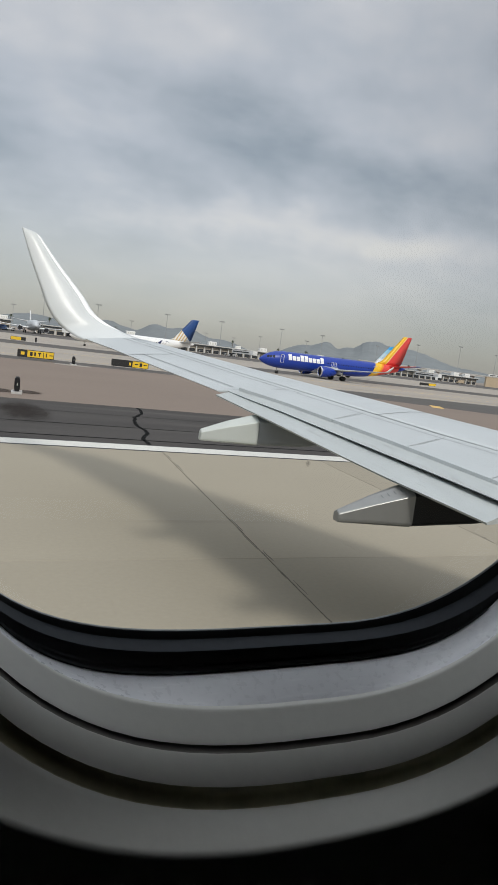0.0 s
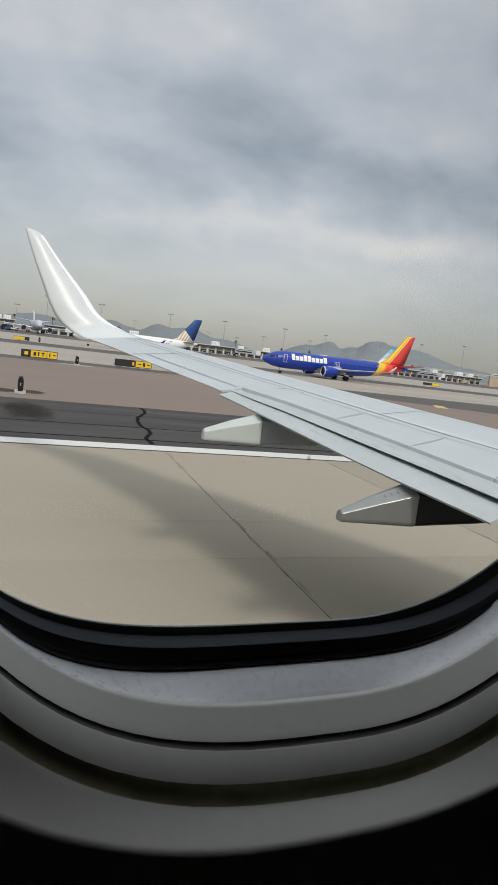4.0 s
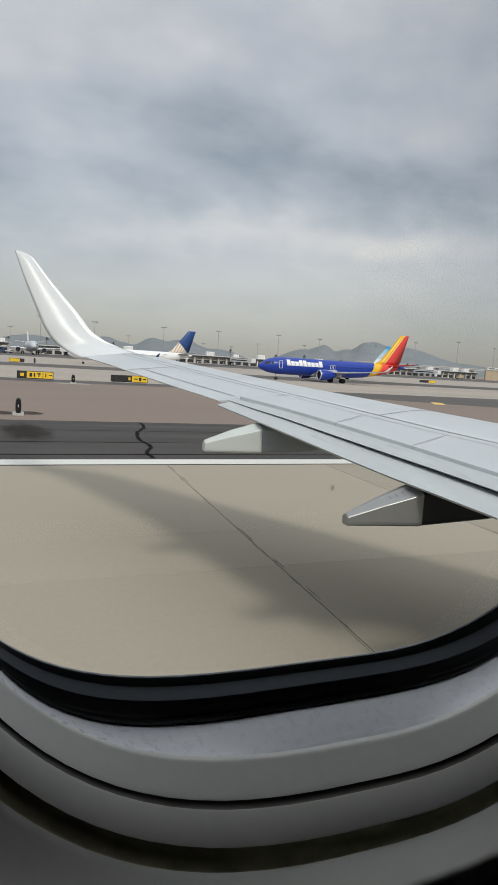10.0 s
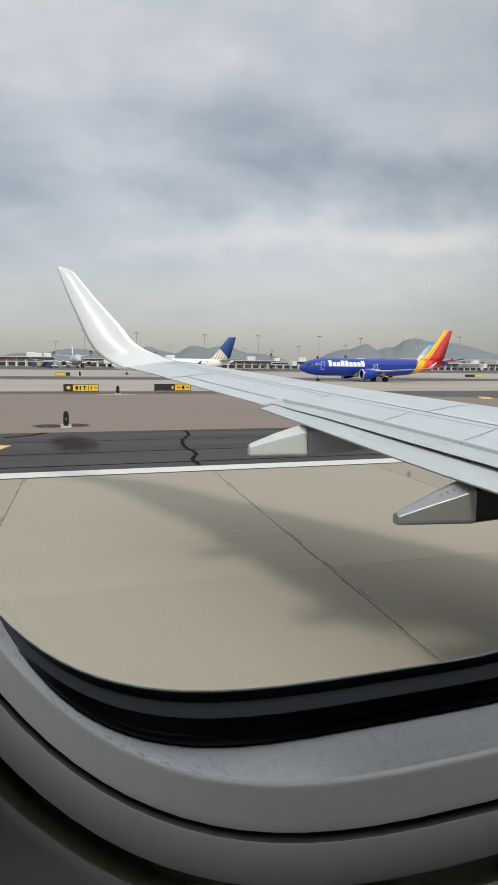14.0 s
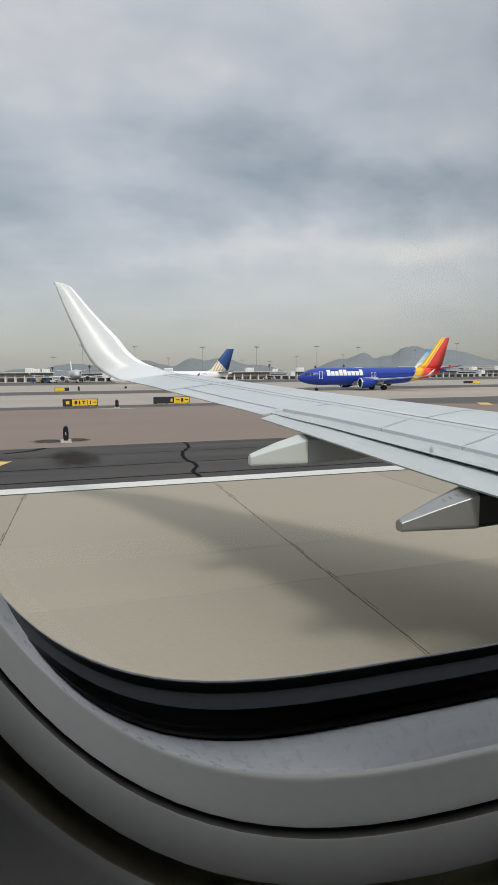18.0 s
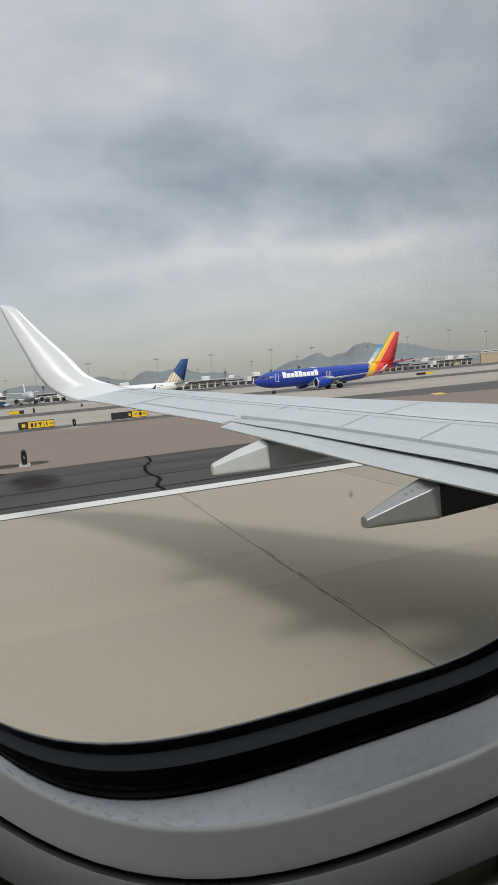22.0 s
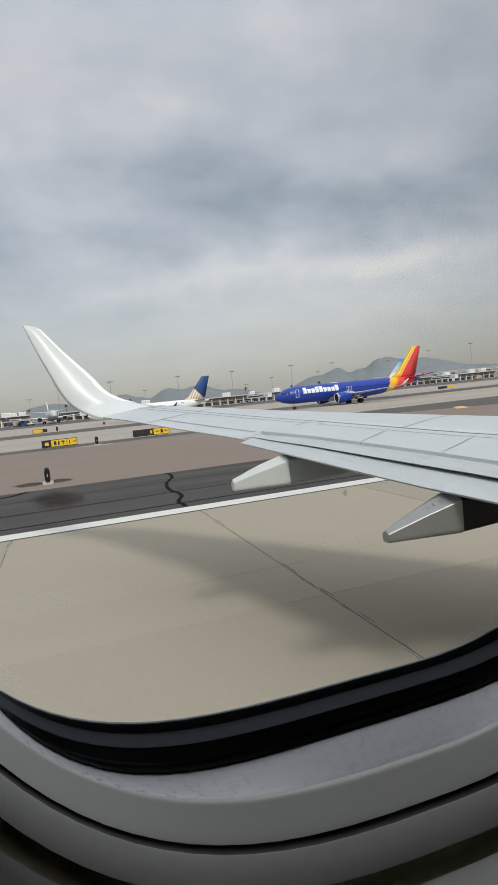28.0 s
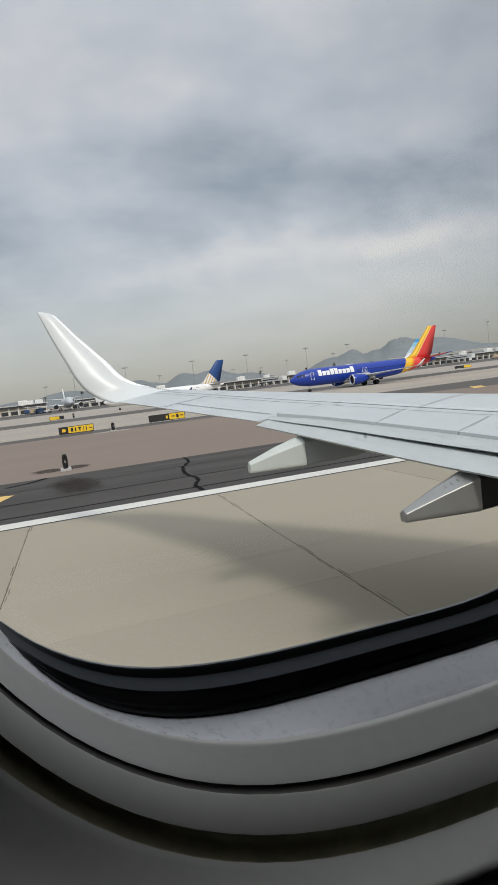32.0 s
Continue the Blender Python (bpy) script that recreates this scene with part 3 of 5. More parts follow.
ring_part("window_seal", [step(*p) for p in ((0, 0), (.08, -.05), (.17, .0), (.20, .10), (.235, .03), (.27, .10), (.52, .13), (.60, .18))], M["rubber"], win, "black rubber window seal")
ring_part("seal_lip", [step(*p) for p in ((.60, .18), (.64, .30), (.71, .66), (.745, .80))], M["rubber_lip"], win, "inner lip of the seal, its sheen painted grey")
ring_part("pane_frame", [step(*p) for p in ((.745, .80), (.78, .84), (.93, .88), (.955, .93))], M["rubber"], win)
ring_part("pane_rim_glare", [step(*p) for p in ((.955, .93), (.968, .945), (.982, 1.0))], M["pane_edge"], win, "thin pale glare line painted round the pane")
ring_part("bevel", [SEAL] + [between(SEAL, LINE, u, dy) for u, dy in ((0.05, -0.0006), (0.12, -0.0012), (0.26, -0.0016), (0.5, -0.0015), (0.75, -0.0010), (0.96, -0.0003))], M["bevel"], win, "scuffed pale bevel beside the seal")
ring_part("inner_reveal", [between(SEAL, LINE, 0.96, -0.0003), between(LINE, GRV_A, 0.0, -0.0015), between(LINE, GRV_A, 0.03, -0.0020), between(LINE, GRV_A, 0.10, -0.0018), between(LINE, GRV_A, 0.4, -0.0011), between(LINE, GRV_A, 0.8, -0.0006), between(LINE, GRV_A, 0.97, -0.0002), GRV_A], M["reveal"], win, "pale grey moulded window reveal")
ring_part("groove", [GRV_A, between(GRV_A, GRV_B, 0.15, 0.0007), between(GRV_A, GRV_B, 0.85, 0.0007), GRV_B], M["groove"], win)
ring_part("outer_reveal", [GRV_B, between(GRV_B, TRK_A, 0.05, -0.0004), between(GRV_B, TRK_A, 0.5, -0.0003), between(GRV_B, TRK_A, 0.94, -0.0003), TRK_A], M["reveal"], win, "pale grey outer window reveal")
ring_part("shade_track", [TRK_A, between(TRK_A, TRK_B, 0.10, 0.0010), between(TRK_A, TRK_B, 0.55, 0.0009), between(TRK_A, TRK_B, 0.93, 0.0006), TRK_B], M["olive"], win, "dull olive track of the window shade")
# the rim rolls over softly into the sidewall
ROLL = 0.0045
end = between(TRK_B, EDGE, 0.86)
slope = math.atan2(EDGE[1] - TRK_B[1], TRK_B[4] - EDGE[4])
roll = []
for k in range(1, 9):
    q = slope + (radians(88) - slope) * k / 8
    out_, in_ = ROLL * (math.cos(slope) - math.cos(q)), ROLL * (math.sin(q) - math.sin(slope))
    roll.append((end[0] + out_, end[1] + out_, end[2], end[3], end[4] - in_, end[5]))
ring_part("outer_rim", [TRK_B, between(TRK_B, end, 0.05, -0.0009), between(TRK_B, end, 0.12, -0.0010), between(TRK_B, end, 0.5, -0.0006), end] + roll, M["reveal"], win, "pale grey rim of the window surround")
EDGE = roll[-1]
# the sidewall panel round the surround, with the opening in it
bm = bmesh.new()
inner = oval(*EDGE)
MX, MZ = EDGE[3], 3.75
outer = []
for (x, y, z) in inner:
    dx, dz = x - MX, z - MZ
    k = min(1.9 / max(abs(dx), 1e-6), (1.18 if dz < 0 else 0.93) / max(abs(dz), 1e-6))
    outer.append((MX + dx * k, EDGE[4] - 0.006, MZ + dz * k))
mid = [(MX + (x - MX) * 1.04, EDGE[4] - 0.003, MZ + (z - MZ) * 1.04) for x, y, z in inner]
loft(bm, [inner, mid, outer], True, False)
tagged(part("wall_port", bm, M["reveal"], None, smooth=True), "dim cabin sidewall panel round the window", "wall", "", "structure")


def slab(name, x0, x1, y0, y1, z0, z1, mat, label, cat):
    bm = bmesh.new()
    box(bm, x0, x1, y0, y1, z0, z1)
    return tagged(part(name, bm, mat), label, cat, "", "structure")


# unseen box added round the seat to block light; its end walls are invented
slab("floor", -1.95, 2.03, -1.75, 1.70, 2.50, 2.56, M["cabin"], "dark cabin floor", "floor")
slab("ceiling", -1.95, 2.03, -1.75, 1.70, 4.68, 4.74, M["cabin"], "dim cabin ceiling lining", "ceiling")
slab("wall_starboard", -1.95, 2.03, -1.80, -1.74, 2.50, 4.74, M["cabin"], "dim far cabin sidewall", "wall")
slab("wall_aft", -1.98, -1.90, -1.80, 1.70, 2.50, 4.74, M["cabin"], "unseen end wall added to close the cabin off from light", "wall")
slab("wall_forward", 1.98, 2.06, -1.80, 1.70, 2.50, 4.74, M["cabin"], "unseen end wall added to close the cabin off from light", "wall")


def glass_mat():
    """Clear acrylic: mostly see-through, with a faint mirror."""
    m = bpy.data.materials.new("window_acrylic")
    m.use_nodes = True
    nt = m.node_tree
    n, l = nt.nodes.new, nt.links.new
    out = nt.nodes["Material Output"]
    nt.nodes.remove(nt.nodes["Principled BSDF"])
    tr, gl, mx = n("ShaderNodeBsdfTransparent"), n("ShaderNodeBsdfGlossy"), n("ShaderNodeMixShader")
    gl.inputs["Roughness"].default_value = 0.02
    mx.inputs[0].default_value = 0.025
    l(tr.outputs[0], mx.inputs[1])
    l(gl.outputs[0], mx.inputs[2])
    l(mx.outputs[0], out.inputs["Surface"])
    return m


bm = bmesh.new()
vs = [bm.verts.new(p) for p in oval(*between(SEAL, GLASS, 1.015, 0.0012))]
bm.faces.new(vs)
pane = part("window_pane", bm, glass_mat(), win, "clear acrylic window pane")
pane.visible_shadow = False

bm = bmesh.new()
bmesh.ops.create_circle(bm, cap_ends=True, segments=16, radius=0.0017, matrix=Matrix.Rotation(radians(90), 4, "X") @ Matrix.Diagonal((1, 1.3, 1, 1)))
sm = bpy.data.materials.new("pane_smudge")
sm.use_nodes = True
sn, sl = sm.node_tree.nodes, sm.node_tree.links.new
sg, sp, sx = sn.new("ShaderNodeTexGradient"), sn.new("ShaderNodeMapping"), sn.new("ShaderNodeMath")
sg.gradient_type, sx.operation = "SPHERICAL", "MULTIPLY"
sp.inputs["Scale"].default_value = (590, 590, 450)
sx.inputs[1].default_value = 0.5
sl(sn.new("ShaderNodeTexCoord").outputs["Object"], sp.inputs[0])
sl(sp.outputs[0], sg.inputs[0])
sl(sg.outputs["Fac"], sx.inputs[0])
sl(sx.outputs[0], sn["Principled BSDF"].inputs["Alpha"])
sn["Principled BSDF"].inputs["Base Color"].default_value = (0.06, 0.055, 0.05, 1)
smudge = part("smudge", bm, sm, pane, "small dark smudge on the pane")
smudge.location = (0.0487, 1.7440, 3.569)

# fuselage shell outside the cabin; its window belt has a gap round the one window
bm = bmesh.new()
R_F, Z_F = 1.90, 3.45


def hoop(x, lo, hi, count, r=R_F):
    return [(x, r * math.sin(lo + (hi - lo) * i / count), Z_F + r * 1.03 * math.cos(lo + (hi - lo) * i / count)) for i in range(count + 1)]


for xa, xb in ((-14.0, -0.6), (1.0, 16.0)):
    loft(bm, [hoop(xa, 0, 2 * math.pi, 48), hoop(xb, 0, 2 * math.pi, 48)], False, False)
loft(bm, [hoop(-0.6, radians(118), radians(360 + 58), 44), hoop(1.0, radians(118), radians(360 + 58), 44)], False, False)
for x0_, st_ in ((16.0, ((0.0, 1.0), (1.6, 0.93), (3.0, 0.78), (4.0, 0.58), (4.6, 0.32), (4.85, 0.05))), (-14.0, ((0.0, 1.0), (-3.0, 0.92), (-7.0, 0.66), (-11.0, 0.36), (-13.5, 0.12)))):
    loft(bm, [[(x, y_ * f, Z_F + (z_ - Z_F) * f + (1 - f) * (0.9 if d_ < 0 else -0.3)) for x, y_, z_ in hoop(x0_ + d_, 0, 2 * math.pi, 48)] for d_, f in st_], False, False)
tagged(part("fuselage_shell", bm, M["skin"], None, smooth=True), "white rounded fuselage skin of the airliner", "fuselage", "", "structure")

# ---------------------------------------------------------------- the wing
K = 0.108
PL = lambda y, z0: z0 + K * (y - 11.65)
IX = lambda y, ys, xs: float(np.interp(y, ys, xs))
hinge = lambda y: IX(y, (3.0, 6.0, 8.22, 9.04, 10.12, 11.41, 12.68, 15.33, 17.29), (8.0, 7.2, 6.46, 6.06, 5.64, 5.14, 4.60, 3.66, 2.95))
ledge = lambda y: IX(y, (3.0, 6.97, 8.49, 9.5, 10.68, 11.53, 11.9), (6.2, 5.32, 4.96, 4.68, 4.32, 3.95, 3.8))
gapx = lambda y: IX(y, (3.0, 6.1, 7.54, 8.43, 10.21, 11.49), (5.5, 5.02, 4.72, 4.50, 4.10, 3.70))
flapte = lambda y: IX(y, (3.0, 6.17, 7.22, 7.7, 8.71, 10.14, 11.61), (4.8, 4.40, 4.17, 4.07, 3.93, 3.73, 3.50))
ailte = lambda y: IX(y, (11.4, 12.07, 13.12, 14.18, 15.68, 16.82), (3.62, 3.46, 3.15, 2.86, 2.48, 2.10))
lead = lambda y: 3.42 + 0.53 * (17.3 - y)
crown = lambda y: IX(y, (3, 7, 9.5, 13, 17), (0.20, 0.14, 0.09, 0.02, 0.0))


def up_z(y, x):
    """Upper skin height: a shallow crown between the hinge line and the leading edge."""
    h, L = hinge(y), lead(y)
    u = (x - h) / (L - h)
    z = PL(y, 3.10) - 0.05 * max(-u, 0.0)
    if u > 0:
        z += crown(y) * math.sin(min(u / 0.72, 1.0) * math.pi / 2)
    if u > 0.72:
        z -= 0.16 * (0.25 + 0.09 * (17.3 - y)) * ((u - 0.72) / 0.28) ** 2
    return z


wing = thing("airliner_wing", "pale grey swept airliner wing with white upturned winglet", "wing")
ys = [1.75, 3, 4.5, 6, 7, 8, 9, 10, 11, 11.7, 12.5, 13.5, 14.5, 15.5, 16.3, 16.9]
bm = bmesh.new()
rings = []
for y in ys:
    h, L = hinge(y), lead(y)
    us = [0.0, 0.12, 0.25, 0.4, 0.55, 0.7, 0.8, 0.88, 0.94, 0.98, 1.0]
    top = [(h + (L - h) * u, y, up_z(y, h + (L - h) * u)) for u in us]
    th = 0.07 * (L - h) + 0.12
    low = [(h + (L - h) * u, y, up_z(y, h) - th * (0.85 + 0.3 * math.sin(math.pi * u)) if u < 0.97 else up_z(y, L) - 0.04) for u in (0.97, 0.85, 0.5, 0.2, 0.0)]
    rings.append(top + low)
loft(bm, rings)
part("wing_box", bm, M["wing"], wing, smooth=True)


def plate(y0, y1, back, front, zb, zf, thick, steps=8, up=None, skew=0.0, us=(0.0, 0.33, 0.66, 1.0)):
    """A panel between two lines across the wing, with thickness."""
    bm = bmesh.new()
    rings = []
    for i in range(steps + 1):
        y = y0 + (y1 - y0) * i / steps
        b, f = back(y), front(y)
        pts = []
        for u in us:
            x = b + (f - b) * u
            z = zb(y) + (zf(y) - zb(y)) * u if up is None else up(y, x)
            pts.append((x, y + skew * u * (1 - i / steps), z + K * skew * u * (1 - i / steps)))
        low = [(b + (f - b) * u, y, (zb(y) + (zf(y) - zb(y)) * u if up is None else up(y, b + (f - b) * u)) - thick * (0.25 + 0.75 * u)) for u in (1.0, 0.5, 0.03)]
        low = [(a, b_ + skew * u * (1 - i / steps), c_) for (a, b_, c_), u in zip(low, (1.0, 0.5, 0.03))]
        rings.append(pts + low)
    loft(bm, rings)
    return bm


def skin_z(y, x):
    """Height of the top skin, spoilers included."""
    h = hinge(y)
    if x >= h:
        return up_z(y, x)
    b = ledge(y) if y < 11.64 else ailte(y)
    return PL(y, 3.102 - (3.102 - (3.062 if y < 11.64 else 2.975)) * (h - x) / max(h - b, 0.05))


def skew_plate(y0, y1, sk0, sk1, thick=0.05, steps=6):
    """A spoiler whose ends are cut square to the hinge line."""
    bm = bmesh.new()
    rings = []
    for i in range(steps + 1):
        w = i / steps
        y, sk = y0 + (y1 - y0) * w, sk0 + (sk1 - sk0) * w
        b = ledge(y)
        top, low = [], []
        for u in (0.0, 0.3, 0.65, 1.0):
            yy = y + sk * u
            x = b + (hinge(yy) - 0.012 - b) * u
            top.append((x, yy, PL(yy, 3.062 + 0.040 * u)))
            low.append((x, yy, PL(yy, 3.062 + 0.040 * u) - thick))
        rings.append(top + low[::-1])
    loft(bm, rings)
    return bm


cuts = [(2.6, 5.706, 0.0, 0.5), (5.714, 7.056, 0.5, 0.6), (7.064, 8.286, 0.6, 0.62), (8.294, 9.626, 0.62, 0.60), (9.634, 11.60, 0.60, 0.05)]
for a, b, s0, s1 in cuts:
    part("spoiler", skew_plate(a, b, s0, s1), M["wing_panel"], wing)


def seam(name, pts, w, mat="seam", lift=0.004):
    """A narrow dark joint laid along points of the top skin."""
    bm = bmesh.new()
    vs = []
    fine = []
    for (xa, ya), (xb, yb) in zip(pts, pts[1:]):
        n = max(2, int(math.hypot(xb - xa, yb - ya) / 0.4))
        fine += [(xa + (xb - xa) * i / n, ya + (yb - ya) * i / n) for i in range(n)]
    fine.append(pts[-1])
    for i, p in enumerate(fine):
        d = (Vector(fine[min(i + 1, len(fine) - 1)]) - Vector(fine[max(i - 1, 0)])).normalized()
        q = Vector((-d.y, d.x)) * w / 2
        vs.append([bm.verts.new((p[0] + s * q.x, p[1] + s * q.y, skin_z(p[1] + s * q.y, p[0] + s * q.x) + lift)) for s in (1, -1)])
    for a, b in zip(vs, vs[1:]):
        bm.faces.new((a[0], a[1], b[1], b[0]))
    return part(name, bm, M[mat], wing)


HY = [4.0, 6.0, 7.2, 8.22, 9.04, 10.12, 11.41, 12.68, 14.0, 15.33, 16.8]
seam("hinge_seam", [(hinge(y) + 0.01, y) for y in HY], 0.022)
seam("hinge_seam", [(hinge(y) - 0.24, y) for y in HY[:7]], 0.012)
seam("hinge_seam", [(hinge(y) - 0.16, y) for y in HY[6:]], 0.012)
for yl, sk in ((8.29, 0.62), (9.63, 0.60), (7.06, 0.6), (5.71, 0.5)):
    seam("panel_seam", [(ledge(yl) + 0.03, yl + 0.02), (hinge(yl + sk) - 0.26, yl + sk * 0.74)], 0.008)
seam("panel_seam", [(5.66, 10.08), (6.0, 10.13), (6.4, 10.21), (6.8, 10.25), (7.08, 10.2)], 0.016)
seam("panel_seam", [(3.55, 14.9), (4.4, 15.1)], 0.02)
seam("panel_seam", [(ailte(14.9) + 0.05, 14.905), (hinge(14.9) - 0.17, 14.905)], 0.02)
seam("panel_seam", [(3.80, 11.66), (hinge(11.7) - 0.17, 11.75)], 0.016)
seam("aileron_seam", [(ailte(y) + 0.30 * (hinge(y) - ailte(y)), y) for y in (11.9, 13.0, 14.0, 14.9)], 0.018)
# aileron and tip panels
part("aileron", plate(11.66, 14.9, ailte, lambda y: hinge(y) - 0.012, lambda y: PL(y, 2.965), lambda y: PL(y, 3.102), 0.10), M["wing_panel"], wing)
part("tip_panel", plate(14.915, 16.9, ailte, lambda y: hinge(y) - 0.012, lambda y: PL(y, 2.965), lambda y: PL(y, 3.102), 0.10), M["wing_panel"], wing)
# flaps: fore element under the spoilers, slot with painted shade, aft element that sinks inboard
part("fore_flap", plate(6.12, 11.62, lambda y: gapx(y) + 0.012, lambda y: ledge(y) + 0.30, lambda y: PL(y, 2.992), lambda y: PL(y, 3.034), 0.06), M["flap"], wing, "grey fore flap")


def aft_z(y, x):
    """Top of the aft flap: a straight ramp that runs on under the fore flap."""
    b, f = flapte(y), gapx(y) + 0.06
    z0, z1 = PL(y, 2.918), PL(y, 2.986) - 0.0105 * (11.6 - y)
    return z0 + (z1 - z0) * (x - b) / (f - b)


part("aft_flap", plate(6.10, 11.55, flapte, lambda y: gapx(y) + 0.06 + 0.022 * (11.6 - y), None, None, 0.10, up=aft_z, skew=0.38, us=(0.0, 0.2, 0.4, 0.5, 0.58, 0.66, 0.74, 0.82, 0.9, 1.0)), M["flap"], wing, "grey aft flap")
part("flap_cove", plate(6.12, 11.50, lambda y: gapx(y) - 0.01, lambda y: ledge(y) + 0.5, lambda y: PL(y, 2.90), lambda y: PL(y, 2.86), 0.03), M["dark_gap"], wing, "flap slot with its shade painted dark")
part("inboard_flap", plate(2.2, 5.72, lambda y: flapte(y) + 0.18, lambda y: ledge(y) + 0.3, lambda y: PL(y, 2.935), lambda y: PL(y, 3.03), 0.12), M["flap"], wing, "grey inboard flap")
# winglet
bm = bmesh.new()
rings = []
stations = []
for y, xt, zt, xl, zl, th in ((16.9, 2.06, 3.50, 3.63, 3.62, 0.03), (17.15, 1.90, 3.56, 3.30, 3.70, 0.05), (17.36, 1.66, 3.70, 3.00, 3.80, 0.075), (17.48, 1.44, 3.90, 2.66, 3.92, 0.09),
                              (17.58, 1.26, 4.20, 2.34, 4.14, 0.09), (17.71, 1.10, 4.60, 2.06, 4.52, 0.08), (17.92, 0.86, 5.22, 1.50, 5.17, 0.06), (18.07, 0.69, 5.72, 1.10, 5.68, 0.04), (18.13, 0.63, 5.91, 0.97, 5.83, 0.015)):
    stations.append((y, xt, zt, xl, zl, th))
fine = []
for i in range(len(stations) - 1):
    p0, p1, p2, p3 = (np.array(stations[min(max(k, 0), len(stations) - 1)]) for k in (i - 1, i, i + 1, i + 2))
    for u in (0.0, 0.25, 0.5, 0.75):
        fine.append(0.5 * (2 * p1 + (p2 - p0) * u + (2 * p0 - 5 * p1 + 4 * p2 - p3) * u * u + (3 * p1 - p0 - 3 * p2 + p3) * u ** 3))
fine.append(np.array(stations[-1]))
for i, (y, xt, zt, xl, zl, th) in enumerate(fine):
    a, b = fine[max(i - 1, 0)], fine[min(i + 1, len(fine) - 1)]
    run_, rise = b[0] - a[0], (b[2] + b[4] - a[2] - a[4]) / 2
    nrm = Vector((0, -rise, run_)).normalized()
    r = []
    for k in range(13):
        u = k / 12
        h = 4 * u * (1 - u) * (0.9 + 0.2 * u)
        r.append(Vector((xt + (xl - xt) * u, y, zt + (zl - zt) * u)) + nrm * th * 1.35 * h)
    for k in range(11, 0, -2):
        u = k / 12
        r.append(Vector((xt + (xl - xt) * u, y, zt + (zl - zt) * u)) - nrm * th * 0.35)
    rings.append(r)
loft(bm, rings)
part("winglet", bm, M["winglet"], wing, "white upturned winglet", smooth=True)
# bare metal strip round the winglet's leading edge, its sun glint painted near-white
bm = bmesh.new()
strip = []
for i, (y, xt, zt, xl, zl, th) in enumerate(fine[8:-2]):
    a, b = fine[i + 7], fine[i + 9]
    nrm = Vector((0, -(b[2] + b[4] - a[2] - a[4]) / 2, b[0] - a[0])).normalized()
    c = xl - xt
    dz = zl - zt
    row = []
    grow = min(1.0, i / 5)
    top_h = th * 5.4 * 0.86 * 0.14 * 1.07 * grow
    for u, o in ((0.85, -0.004), (0.865, 0.008), (0.90, 0.010), (0.95, 0.008), (0.985, 0.0)):
        row.append(Vector((xt + c * u, y, zt + dz * u)) + nrm * (top_h + o * grow))
    strip.append(row + [Vector((xl + 0.016, y, zl)) + nrm * top_h * 0.5, Vector((xl - c * 0.04, y, zl)) - nrm * (th * 0.35 + 0.006)])
loft(bm, strip, False, False)
part("leading_edge", bm, M["bright_edge"], wing, "bare metal leading edge of the winglet with a painted glint", smooth=True)


def fairing_mesh(y, secs):
    """Sections (x, bottom, crease, top, half width): upright sides, a narrow rounded crease and sloping upper facets."""
    bm = bmesh.new()
    rings = []
    for x, zb, zc, zt, w in secs:
        half = [(w * 0.80, zb), (w * 0.96, zb + 0.022), (w, zb + 0.05), (w, zc - 0.005), (w - 0.0035, zc + 0.002), (w * 0.88, zc + 0.2 * (zt - zc))]
        rings.append([(x, y - a, z) for a, z in half] + [(x, y - w * 0.12, zt), (x, y + w * 0.12, zt)] + [(x, y + a, z) for a, z in half[::-1]])
    loft(bm, rings)
    return bm


def fairing(y, tail, body, mat, label, dark="fairing_shade"):
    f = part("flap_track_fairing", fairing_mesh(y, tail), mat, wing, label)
    part("fairing_body", fairing_mesh(y, body), M[dark], f, "fixed fairing under the wing, underwing shade in its colour")
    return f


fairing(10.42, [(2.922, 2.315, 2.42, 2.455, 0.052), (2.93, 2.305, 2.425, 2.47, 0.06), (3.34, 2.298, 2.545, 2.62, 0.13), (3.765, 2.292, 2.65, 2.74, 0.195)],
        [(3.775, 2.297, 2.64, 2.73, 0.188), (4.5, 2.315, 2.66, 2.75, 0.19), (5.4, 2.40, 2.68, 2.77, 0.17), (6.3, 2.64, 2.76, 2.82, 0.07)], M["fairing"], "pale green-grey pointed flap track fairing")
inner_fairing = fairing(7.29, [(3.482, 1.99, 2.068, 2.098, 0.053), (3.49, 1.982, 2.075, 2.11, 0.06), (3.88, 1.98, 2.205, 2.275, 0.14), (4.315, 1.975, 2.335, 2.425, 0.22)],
                        [(4.325, 1.98, 2.325, 2.415, 0.212), (5.2, 2.02, 2.34, 2.43, 0.215), (6.5, 2.12, 2.36, 2.44, 0.2), (7.6, 2.34, 2.44, 2.48, 0.08)], M["fairing_metal"], "bare grey pointed flap track fairing", "fairing_deep_shade")
for k in range(4):
    x = 3.97 + 0.075 * k
    u = (x - 3.88) / 0.435
    w_, zc_, zt_ = 0.14 + 0.08 * u, 2.205 + 0.13 * u, 2.275 + 0.15 * u
    bm = bmesh.new()
    p = [(x + dx, 7.29 - w_ * f, zc_ + (zt_ - zc_) * (0.2 + 0.8 * (0.88 - f) / 0.76) + dx * 0.3 + 0.004) for dx, f in ((0.006, 0.60), (0.018, 0.60), (0.012, 0.36), (0, 0.36))]
    bm.faces.new([bm.verts.new(v) for v in p])
    part("vent_slot", bm, M["seam"], inner_fairing)

# ---------------------------------------------------------------- parked and taxiing airliners


